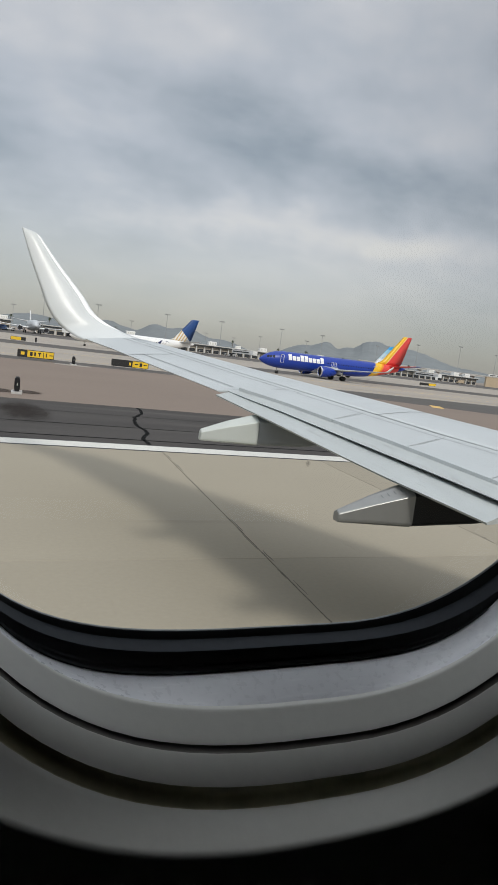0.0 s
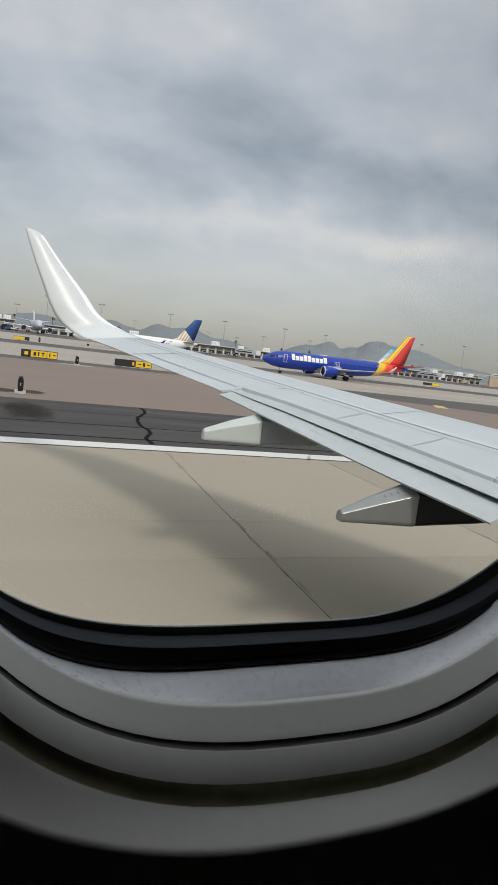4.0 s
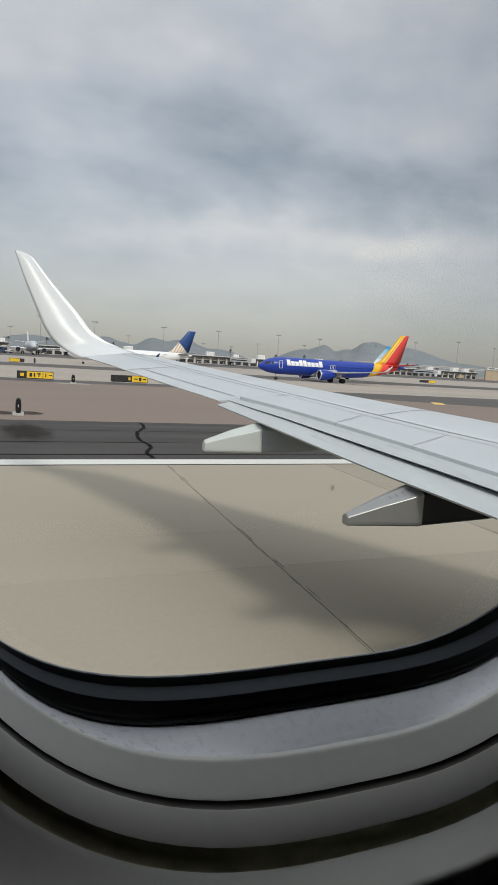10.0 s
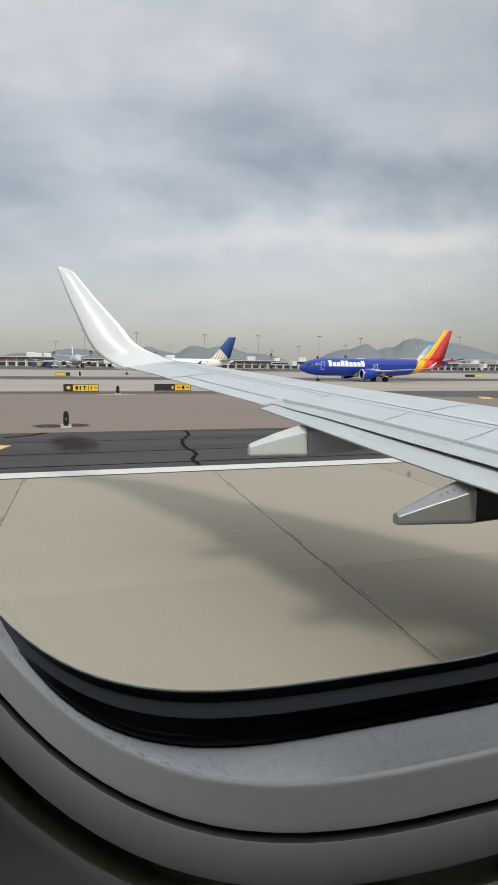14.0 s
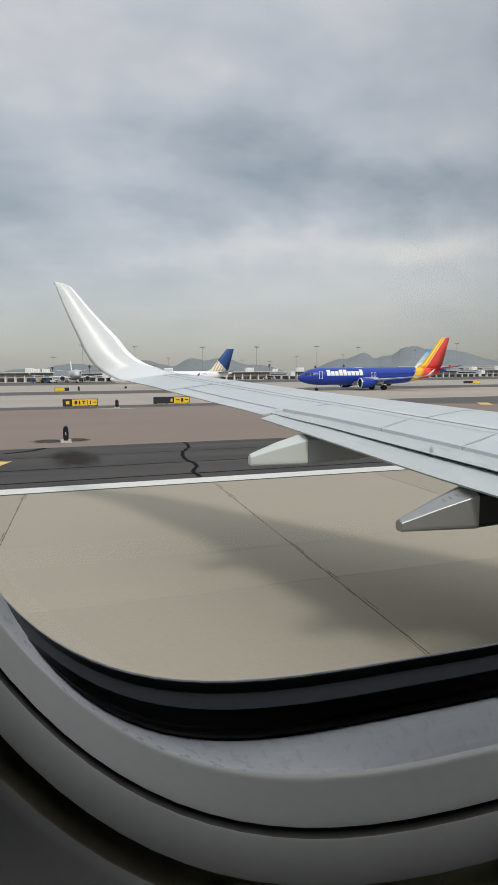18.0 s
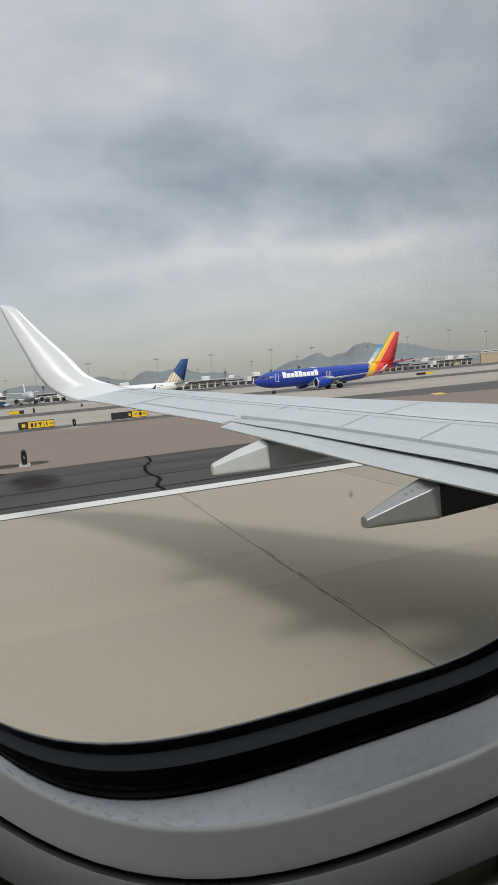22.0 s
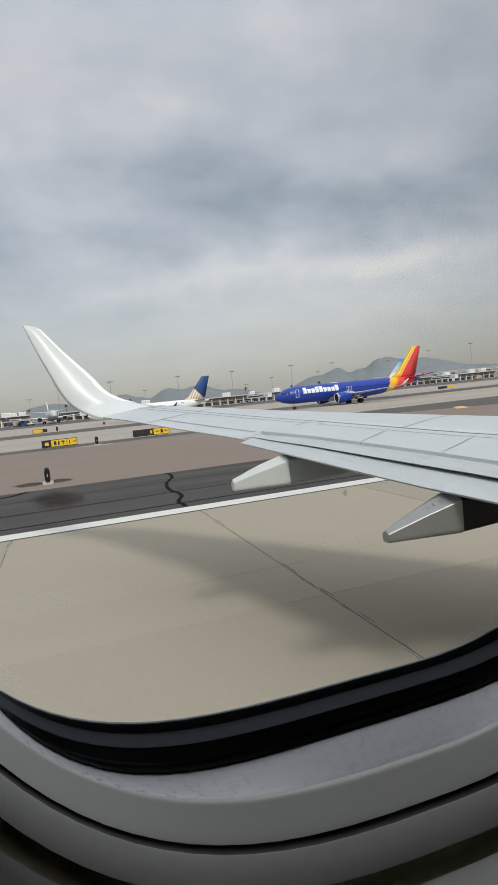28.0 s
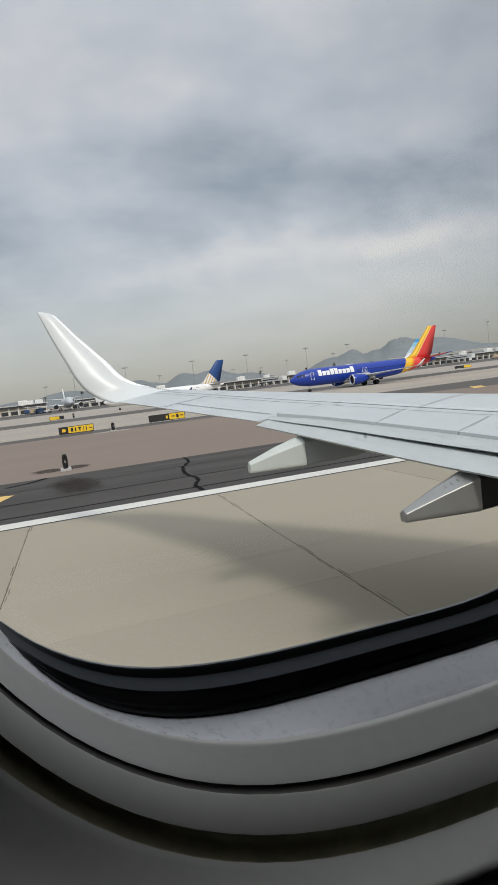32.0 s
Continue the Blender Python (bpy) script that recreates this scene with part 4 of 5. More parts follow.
def airliner(name, label, at, L, paint, fin_mat, wing_mat, engine_mat, fin_h=12.5, name_mat=None, name_x=(0.17, 0.36), blocks=9, name_z=3.9, block_h=1.2,
             windows=34, neo=False, winglet_mat=None, stab_mat=None):
    """Nose at the origin, tail along +x, wheels on z = 0. All parts share the aircraft's own axes."""
    top = thing(name, label, "airliner", "airliners", "", at)
    bm = bmesh.new()
    rings = []
    for f, zc, ry, rz in ((0, 2.95, .04, .04), (.008, 2.97, .42, .40), (.02, 3.02, .78, .76), (.04, 3.10, 1.18, 1.2), (.065, 3.2, 1.5, 1.58), (.10, 3.27, 1.76, 1.86), (.14, 3.3, 1.88, 2.0), (.30, 3.3, 1.88, 2.0),
                          (.45, 3.3, 1.88, 2.0), (.62, 3.3, 1.88, 2.0), (.70, 3.42, 1.82, 1.88), (.78, 3.66, 1.58, 1.62), (.86, 3.98, 1.18, 1.22), (.93, 4.28, .75, .80), (.98, 4.5, .38, .42), (1.0, 4.56, .12, .16)):
        rings.append([(f * L, ry * math.sin(2 * math.pi * i / 28), zc + rz * math.cos(2 * math.pi * i / 28)) for i in range(28)])
    loft(bm, rings)
    body = part("fuselage", bm, paint, top, smooth=True)
    # belly fairing
    bm = bmesh.new()
    loft(bm, [[(f * L, w * math.sin(2 * math.pi * i / 16), 1.75 + h * math.cos(2 * math.pi * i / 16)) for i in range(16)] for f, w, h in ((.31, .3, .2), (.36, 1.7, .62), (.50, 1.9, .7), (.58, .5, .25))])
    part("belly_fairing", bm, wing_mat, top, smooth=True)
    for sgn in (-1, 1):
        bm = bmesh.new()
        rings = []
        for y, xl, c, z, th in ((1.2, .335 * L, 7.6, 2.0, .95), (5.5, .335 * L + 3.4, 4.6, 2.45, .5), (11, .335 * L + 6.2, 2.9, 2.8, .3), (16.8, .335 * L + 9.1, 1.5, 3.2, .15)):
            rings.append([(xl + c * u, sgn * y, z + th * v) for u, v in ((0, 0), (.12, .35), (.4, .5), (.75, .28), (1, 0), (.6, -.3), (.2, -.4))])
        loft(bm, rings)
        part("wing", bm, wing_mat, top, smooth=True)
        bm = bmesh.new()
        x0 = .335 * L + 9.1
        loft(bm, [[(x0 + a + c * u, sgn * y + v * .08, z) for u, v in ((0, 0), (.3, 1), (1, 0), (.3, -1))] for a, c, y, z in ((0, 1.5, 16.75, 3.2), (.5, 1.05, 17.2, 3.45), (1.1, .75, 17.4, 4.0), (1.8, .3, 17.65, 4.6))])
        part("winglet", bm, winglet_mat or wing_mat, top, smooth=True)
        # engine
        xe, re = .332 * L, 1.16 if neo else 1.05
        bm = bmesh.new()
        loft(bm, [[(xe + dx, sgn * 4.9 + r * math.sin(2 * math.pi * i / 20), 1.72 + dz + r * math.cos(2 * math.pi * i / 20)) for i in range(20)]
                  for dx, r, dz in ((0.22, re * .80, 0), (0.0, re * .93, 0), (.10, re * 1.0, 0), (.9, re * 1.07, 0), (2.2, re * 1.0, .02), (3.6, re * .72, .1), (4.3, re * .45, .14), (4.7, .2, .16))], True, False)
        nac = part("engine", bm, engine_mat, top, smooth=True)
        bm = bmesh.new()
        bmesh.ops.create_circle(bm, cap_ends=True, segments=20, radius=re * .82, matrix=Matrix.Translation((xe + .35, sgn * 4.9, 1.72)) @ Matrix.Rotation(radians(90), 4, "Y"))
        part("fan", bm, M["fan"], nac)
        bm = bmesh.new()
        loft(bm, [[(xe + dx, sgn * 4.9 + r * math.sin(2 * math.pi * i / 20), 1.72 + r * math.cos(2 * math.pi * i / 20)) for i in range(20)] for dx, r in ((.2, re * .82), (-.02, re * .9), (-.03, re * .97), (.22, re * 1.03))], True, False)
        part("intake_lip", bm, M["chrome"], nac, smooth=True)
        bm = bmesh.new()
        box(bm, xe + 1.2, xe + 4.8, sgn * 4.9 - .15, sgn * 4.9 + .15, 2.4, 3.0, 0.05)
        part("pylon", bm, wing_mat, top)
        # tailplane
        bm = bmesh.new()
        zt = 4.75
        loft(bm, [[(x + c * u, sgn * y, z + th * v) for u, v in ((0, 0), (.3, .5), (1, 0), (.3, -.5))] for x, c, y, z, th in ((.86 * L, 4.2, .4, zt, .35), (.86 * L + 4.0, 1.7, 6.9, zt + .75, .14))])
        part("tailplane", bm, stab_mat or wing_mat, top, smooth=True)
        # main wheels
        for dy in (-.4, .4):
            bm = bmesh.new()
            tube(bm, (.52 * L, sgn * 2.86 + dy - .18, .56), (.52 * L, sgn * 2.86 + dy + .18, .56), .56, seg=16)
            part("main_wheel", bm, M["tyre"], top)
        bm = bmesh.new()
        tube(bm, (.52 * L, sgn * 2.86, .5), (.52 * L - .2, sgn * 2.86, 2.1), .12, seg=8)
        part("main_gear_strut", bm, M["strut"], top)
    for dy in (-.22, .22):
        bm = bmesh.new()
        tube(bm, (.12 * L, dy - .1, .35), (.12 * L, dy + .1, .35), .35, seg=14)
        part("nose_wheel", bm, M["tyre"], top)
    bm = bmesh.new()
    tube(bm, (.12 * L, 0, .3), (.115 * L, 0, 1.7), .09, seg=8)
    part("nose_gear_strut", bm, M["strut"], top)
    # fin
    bm = bmesh.new()
    loft(bm, [[(x + c * u, th * v, z) for u, v in ((0, 0), (.2, .5), (.5, .45), (1, 0), (.5, -.45), (.2, -.5))] for x, c, z, th in
              ((.775 * L, 7.2, 5.0, .34), (.82 * L, 6.1, 5.9, .5), (.865 * L, 4.9, 8.0, .4), (.955 * L, 2.6, fin_h - .15, .2), (.962 * L, 2.35, fin_h, .1))])
    part("tail_fin", bm, fin_mat, top, smooth=True)
    # cockpit glass
    for i in range(3):
        bm = bmesh.new()
        x0 = .036 * L + i * .62
        for s in (-1,):
            pts = [(x0, s * (1.02 + .17 * i), 3.55 + .05 * i), (x0 + .55, s * (1.20 + .17 * i), 3.55), (x0 + .6, s * (1.06 + .16 * i), 4.12 + .05 * i), (x0 + .12, s * (.90 + .16 * i), 4.0 + .05 * i)]
            vs = [bm.verts.new((a, b * 1.06, c)) for a, b, c in pts]
            bm.faces.new(vs)
            r = bmesh.ops.extrude_face_region(bm, geom=bm.faces[:])
            bmesh.ops.translate(bm, verts=[v for v in r["geom"] if isinstance(v, bmesh.types.BMVert)], vec=(0, 0.08, 0))
        part("cockpit_window", bm, M["cabin_glass"], top)
    # cabin windows, doors and name blocks lie on the fuselage side that faces the runway
    wm = None
    for i in range(windows):
        f = .16 + .60 * i / windows
        if name_mat and name_x[0] - .01 < f < name_x[1] + .01 and block_h > 1.0:
            continue
        if wm is None:
            bm = bmesh.new()
            box(bm, -.11, .11, -.02, .02, -.15, .15, .04)
            ob = part("cabin_window", bm, M["cabin_glass"], top)
            wm = ob.data
        else:
            ob = new("cabin_window", wm)
            ob.parent = top
        ob.location = (f * L, -1.865 if f < .68 else -1.80, 3.75)
    for f in (.125, .455, .475, .76):
        bm = bmesh.new()
        dw, dh = (.42, .9) if f in (.125, .76) else (.26, .5)
        for a in ((-dw, -dw + .07, -dh, dh), (dw - .07, dw, -dh, dh), (-dw, dw, dh - .07, dh), (-dw, dw, -dh, -dh + .07)):
            box(bm, f * L + a[0], f * L + a[1], -1.90, -1.80, 3.62 + a[2], 3.62 + a[3])
        d = part("door_outline", bm, name_mat or M["ac_grey"], top)
        if f == .76:
            d.location.y = .35
    if name_mat:
        x0, x1 = name_x[0] * L, name_x[1] * L
        st = (x1 - x0) / blocks
        for i in range(blocks):
            bm = bmesh.new()
            hh = block_h * (1.0 if i in (0, 3, 4, 8) else .74)
            rows_ = []
            for s5 in range(6):
                z = name_z + hh * s5 / 5
                yy = -1.88 * math.sqrt(max(0.02, 1 - ((z - 3.3) / 2.0) ** 2)) - .045
                rows_.append([(x0 + st * i, yy, z), (x0 + st * (i + .84), yy, z), (x0 + st * (i + .84), yy + .12, z), (x0 + st * i, yy + .12, z)])
            loft(bm, rows_)
            part("name_block", bm, name_mat, top)
    return top


BLUE, YEL, RED, ORG = (0.010, 0.042, 0.32), (0.85, 0.50, 0.03), (0.76, 0.07, 0.06), (0.80, 0.25, 0.02)
L1 = 40.0
sw_paint = livery("blue_livery", [(0, BLUE), (30.1 - 2.2, YEL), (31.9 - 2.2, ORG), (32.5 - 2.2, RED), (37.6 - 2.2, BLUE)], 0.55)
sw_fin = livery("sunset_fin", [(0, YEL), (29.9, (0.88, 0.68, 0.35)), (30.2, RED), (34.3, BLUE), (36.0, BLUE)], 0.75)
airliner("blue_airliner", "royal blue twin-engine airliner with red and yellow tail on the taxiway", pose(59.0, 140, -0.03, 0, 0, 0), L1, sw_paint, sw_fin, M["ac_grey"], M["ac_blue"], 12.5,
         M["name_white"], (0.165, 0.40), 9, 3.45, 1.35, neo=True, winglet_mat=M["ac_white"], stab_mat=sw_fin)
GOLD, PALE = (0.62, 0.40, 0.14), (0.80, 0.78, 0.74)
lattice = [(0, PALE)]
for i in range(7):
    lattice += [(27.6 + i * 0.95, GOLD), (27.95 + i * 0.95, PALE)]
un_fin = livery("navy_globe_fin", lattice, 0.55, z_split=([(0, (0.02, 0.07, 0.23)), (25.0, (0.02, 0.07, 0.23))], 43.2, -0.91))
airliner("white_airliner", "white airliner with a navy and gold tail parked on the apron", pose(25.2, 210, -0.03, 0, 0, 0), 40.0, M["ac_white"], un_fin, M["ac_grey"], M["ac_white"], 12.5,
         M["name_blue"], (0.12, 0.28), 6, 3.95, 0.75, winglet_mat=M["name_blue"])
fr_fin = livery("sky_blue_fin", [(0, (0.75, 0.77, 0.78)), (7.4, (0.45, 0.58, 0.66)), (9.2, (0.25, 0.5, 0.66)), (10.6, (0.03, 0.30, 0.62))], 0, "z")
airliner("white_green_airliner", "white airliner with green engines and a sky blue tail", pose(91.5, 190, -0.03, 0, 0, 0), 37.6, M["ac_white"], fr_fin, M["ac_grey"], M["ac_green"], 11.8,
         M["name_dark"], (0.17, 0.47), 8, 3.3, 1.45, neo=True)
W_, R_, B_ = (0.8, 0.8, 0.8), (0.60, 0.03, 0.04), (0.03, 0.07, 0.26)
bars = [(0, W_)]
for i in range(8):
    bars += [(5.0 + i * .95, R_), (5.5 + i * .95, W_)]
barb = [(0, W_)]
for i in range(8):
    barb += [(6.6 + i * .75, B_), (7.1 + i * .75, W_)]
am_fin = livery("striped_fin", barb, 0, "z", z_split=(bars, 36.7, 0.55))
am_body = livery("silver_livery", [(0, (0.62, 0.64, 0.66)), (38.2, R_), (38.9, W_), (39.6, R_), (40.6, (0.7, 0.7, 0.7)), (41.0, R_), (42.0, (0.62, 0.64, 0.66))], 0.6)
airliner("silver_airliner", "silver airliner with a red, white and blue striped tail", pose(-64, 200, -0.03, 0, 0, -1), 44.5, am_body, am_fin, M["ac_silver"], M["ac_silver"], 11.8,
         M["name_dark"], (0.16, 0.30), 8, 3.7, 0.9, windows=40)

# the white fuselage takes the wing grey as painted shade, facing off the sun
jet = airliner("parked_airliner", "white wide-bodied airliner parked nose-on at the far gate, fuselage greyed as shade", pose(31.8, 430, -0.03, 0, 0, 90), 40.0, M["ac_grey"], M["ac_white"], M["ac_white"], M["ac_silver"], 9.5, windows=30)
jet.scale = (1.65, 1.65, 1.65)

# ---------------------------------------------------------------- terminal, masts, viaduct, mountains


def concourse(name, label, x0, x1, y, h, depth, bays):
    top = thing(name, label, "terminal", "concourses")
    bm = bmesh.new()
    box(bm, x0, x1, y, y + depth, -0.1, h - 0.9)
    part("wall", bm, M["terminal"], top)
    bm = bmesh.new()
    box(bm, x0 - 1.5, x1 + 1.5, y - 2.5, y + depth + 2, h - 0.9, h - 0.15, 0.1)
    part("roof", bm, M["roof"], top)
    bm = bmesh.new()
    box(bm, x0, x1, y - 2.4, y - 2.2, h - 1.9, h - 0.92)
    part("fascia", bm, M["terminal_dark"], top)
    st = (x1 - x0) / bays
    wmesh = pmesh = None
    for i in range(bays):
        if wmesh is None:
            bm = bmesh.new()
            box(bm, 0.2 * st, 0.9 * st, -0.12, 0.1, 0.4, h * 0.42, 0.03)
            ob = part("window", bm, M["terminal_dark"], top)
            wmesh = ob.data
            bm = bmesh.new()
            box(bm, -0.35, 0.35, -1.9, -1.2, -0.1, h - 0.95, 0.05)
            pb = part("column", bm, M["white_box"], top)
            pmesh = pb.data
        else:
            ob, pb = new("window", wmesh), new("column", pmesh)
            ob.parent = pb.parent = top
        ob.location = pb.location = (x0 + st * i, y, 0)
    return top


concourse("terminal_concourse", "long low beige concourse with dark windows and flat roof", 40, 480, 545, 7.4, 34, 60)
concourse("terminal_concourse", "long low beige concourse with dark windows and flat roof", -330, 22, 560, 8.2, 30, 48)

first = None


def roof_unit(x, y, z, s):
    global first
    if first is None:
        first = thing("rooftop_unit", "white boxy plant unit on the concourse roof", "plant unit", "rooftop units", "", pose(x, y, z))
        b2 = bmesh.new()
        box(b2, -3.4, 3.4, -2.4, 2.4, 0, 3.4, 0.06)
        part("casing", b2, M["white_box"], first)
        b2 = bmesh.new()
        for k in range(4):
            box(b2, -2.8 + k * 1.5, -1.7 + k * 1.5, -2.46, -2.38, 0.5, 2.6)
        part("louvre", b2, M["roof"], first)
        first.scale = (s, s, s)
        return first
    o = copy_thing(first, pose(x, y, z))
    o.scale = (s, s, s)
    return o


for az, y_, z, s in ((0.42, 572, 8.05, 1.0), (0.98, 572, 8.05, 0.8), (1.7, 572, 8.05, 0.85), (11.86, 556, 7.25, 1.05), (18.86, 556, 7.25, 1.0), (21.1, 556, 7.25, 0.7), (23.26, 556, 7.25, 0.95), (25.4, 556, 7.25, 0.75),
                     (28.26, 556, 7.25, 1.0), (30.6, 556, 7.25, 0.8), (34.2, 556, 7.25, 0.9), (37.63, 556, 7.25, 0.9), (39.62, 556, 7.25, 1.0), (40.5, 556, 7.25, 0.95), (-2.4, 572, 8.05, 0.9)):
    roof_unit(math.tan(radians(az)) * y_, y_, z, s)


def jet_bridge(x, y, turn, n):
    top = thing("jet_bridge", "white boarding bridge on columns beside the concourse", "jet bridge", "jet bridges", "", pose(x, y, -0.04, 0, 0, turn))
    bm = bmesh.new()
    box(bm, -1.7, 1.7, -26, 0, 3.2, 6.1, 0.1)
    part("tunnel", bm, M["white_box"], top)
    bm = bmesh.new()
    box(bm, -2.4, 2.4, -31, -26, 2.9, 6.5, 0.2)
    part("cab", bm, M["white_box"], top)
    bm = bmesh.new()
    box(bm, -1.72, 1.72, -24, -2, 4.3, 5.2)
    bmesh.ops.scale(bm, verts=bm.verts, vec=(1.02, 1, 1))
    part("window_band", bm, M["terminal_dark"], top)
    for yy in (-23, -3):
        bm = bmesh.new()
        tube(bm, (0, yy, 0), (0, yy, 3.3), 0.45, seg=10)
        part("support_column", bm, M["mast"], top)


for i, x in enumerate((66, 112, 158, 205, 255, 300, 350, 400, -40, -95, -150)):
    jet_bridge(x, 541 if x > 0 else 556, (-14, 10, -8, 16, -12, 8)[i % 6], i)


def light_mast(x, y, h):
    top = thing("light_mast", "tall grey apron floodlight mast", "light mast", "apron masts", "", pose(x, y, -0.1))
    bm = bmesh.new()
    tube(bm, (0, 0, 0), (0, 0, h), 0.28, 0.15, 10)
    part("pole", bm, M["mast_far"], top)
    bm = bmesh.new()
    box(bm, -2.4, 2.4, -0.25, 0.25, h - 0.1, h + 0.15, 0.04)
    part("crossarm", bm, M["mast_far"], top)
    for k in range(5):
        bm = bmesh.new()
        box(bm, -2.3 + k * 1.0, -1.7 + k * 1.0, -0.45, 0.2, h + 0.15, h + 0.75, 0.05)
        part("floodlight", bm, M["mast_far"], top)


for az, y_, h in ((4.71, 520, 27.6), (2.37, 600, 21.1), (9.04, 520, 26.9), (11.88, 640, 21.5), (14.82, 540, 27.7), (19.51, 545, 28.3), (24.72, 550, 29.3), (26.99, 650, 25.0), (28.25, 560, 29.2), (36.33, 560, 33.2), (39.74, 560, 37.5),
                 (20.7, 690, 19.2), (18.25, 700, 20.7), (22.97, 700, 24.6), (33.0, 640, 30.0), (42.6, 600, 36.0), (-3.5, 540, 26.0)):
    light_mast(math.tan(radians(az)) * y_, y_, h)

# elevated train line
via = thing("train_viaduct", "grey concrete elevated train line on twin columns", "viaduct")
bm = bmesh.new()
box(bm, 430, 1500, 700, 709, 10.6, 12.4, 0.15)
part("deck", bm, M["deck"], via)
bm = bmesh.new()
box(bm, 430, 1500, 699.6, 699.95, 12.4, 13.4)
part("parapet", bm, M["deck"], via)
cm = hm = None
for i in range(36):
    x = 440 + i * 29
    if cm is None:
        bm = bmesh.new()
        box(bm, -1.1, 1.1, -0.9, 0.9, -0.1, 9.4, 0.15)
        c = part("column", bm, M["deck"], via)
        cm = c.data
        bm = bmesh.new()
        box(bm, -1.3, 1.3, -4.6, 4.6, 9.4, 10.6, 0.15)
        hd = part("crosshead", bm, M["deck"], via)
        hm = hd.data
    else:
        c, hd = new("column", cm), new("crosshead", hm)
        c.parent = hd.parent = via
    c.location = hd.location = (x, 704.5, 0)
train = thing("people_mover_train", "white and dark two-car driverless train on the viaduct", "train", "", "", pose(640, 704.5, 12.4))
for k in range(3):
    bm = bmesh.new()
    box(bm, k * 13.0, k * 13.0 + 12.4, -1.4, 1.4, 0.5, 3.7, 0.25)
    car = part("car", bm, M["white_box"], train)
    bm = bmesh.new()
    box(bm, k * 13.0 + 0.6, k * 13.0 + 11.8, -1.44, -1.36, 1.7, 2.9)
    part("window_band", bm, M["terminal_dark"], car)
    bm = bmesh.new()
    box(bm, k * 13.0 + 1, k * 13.0 + 11.4, -1.0, 1.0, 0.0, 0.5)
    part("undercarriage", bm, M["mast"], car)

bm = bmesh.new()
box(bm, 470, 522, 520, 522, -0.1, 9.5, 0.1)
box(bm, 469.5, 522.5, 519.8, 522.2, 9.5, 9.9)
tagged(part("screen_wall", bm, M["tan_wall"]), "tall plain tan blast wall beyond the apron", "wall", "", "thing")


def ridge(name, peaks, d, label):
    """A far mountain range: its crest rises and falls with the named peaks (azimuth, width, elevation in degrees)."""
    bm = bmesh.new()
    a0 = min(p[0] - 2.2 * p[1] for p in peaks)
    a1 = max(p[0] + 2.2 * p[1] for p in peaks)
    cols = []
    n = 320
    for i in range(n + 1):
        a = a0 + (a1 - a0) * i / n
        e = sum((h * math.exp(-((a - c) / w) ** 2)) ** 4 for c, w, h in peaks) ** 0.25
        base = e
        e *= 1 + 0.04 * noise.noise((a * 1.3, 3.0, 0)) + 0.035 * noise.noise((a * 4.1, 9.0, 0)) + 0.01 * noise.noise((a * 13.0, 2.0, 0))
        h = math.tan(radians(max(e, 0.02))) * d
        col = []
        for j, (f, g) in enumerate(((0, 1.0), (0.35, 0.93), (0.7, 0.86), (1.0, 0.80))):
            dd = d * g
            wob = 1 + 0.05 * noise.noise((a * 0.7, j * 2.0, 5))
            hh = h if j == 0 else math.tan(radians(max(base, 0.02))) * d * 0.97
            col.append(bm.verts.new((math.sin(radians(a)) * dd, math.cos(radians(a)) * dd, hh * (1 - f) * wob * g - (1 if f == 1.0 else 0))))
        cols.append(col)
    for p, q in zip(cols, cols[1:]):
        for j in range(3):
            bm.faces.new((p[j], p[j + 1], q[j + 1], q[j]))
    tagged(part(name, bm, M["hill"], smooth=True), label, "mountain", "", "structure")


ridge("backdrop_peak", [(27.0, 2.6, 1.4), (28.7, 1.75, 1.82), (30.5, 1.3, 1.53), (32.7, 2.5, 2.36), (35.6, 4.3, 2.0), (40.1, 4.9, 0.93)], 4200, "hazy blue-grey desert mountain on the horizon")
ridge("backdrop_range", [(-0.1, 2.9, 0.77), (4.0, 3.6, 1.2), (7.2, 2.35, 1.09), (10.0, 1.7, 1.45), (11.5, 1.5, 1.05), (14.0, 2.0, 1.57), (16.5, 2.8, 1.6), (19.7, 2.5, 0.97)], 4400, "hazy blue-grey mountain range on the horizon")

# ---------------------------------------------------------------- signs, lights and markers beside the runway


def taxi_sign(x, y, w, panels, label):
    top = thing("taxiway_sign", label, "airfield sign", "taxiway signs", "", pose(x, y, -0.05))
    bm = bmesh.new()
    box(bm, -w / 2, w / 2, -0.14, 0.14, 0.22, 1.08, 0.03)
    part("housing", bm, M["sign_black"], top)
    for k in range(4):
        bm = bmesh.new()
        xx = -w / 2 + 0.3 + k * (w - 0.6) / 3
        tube(bm, (xx, 0, 0), (xx, 0, 0.25), 0.05, seg=8)
        part("leg", bm, M["mast"], top)
    x0 = -w / 2 + 0.05
    for frac, m, marks in panels:
        x1 = x0 + frac * (w - 0.1)
        bm = bmesh.new()
        box(bm, x0, x1 - 0.02, -0.165, -0.135, 0.28, 1.02)
        pn = part("panel", bm, M[m], top)
        for a, b, c, d in marks:
            bm = bmesh.new()
            box(bm, x0 + (x1 - x0) * a, x0 + (x1 - x0) * b, -0.18, -0.160, 0.28 + 0.74 * c, 0.28 + 0.74 * d)
            part("mark", bm, M["sign_black" if m == "sign_yellow" else "sign_yellow"], pn)
        x0 = x1
    return top


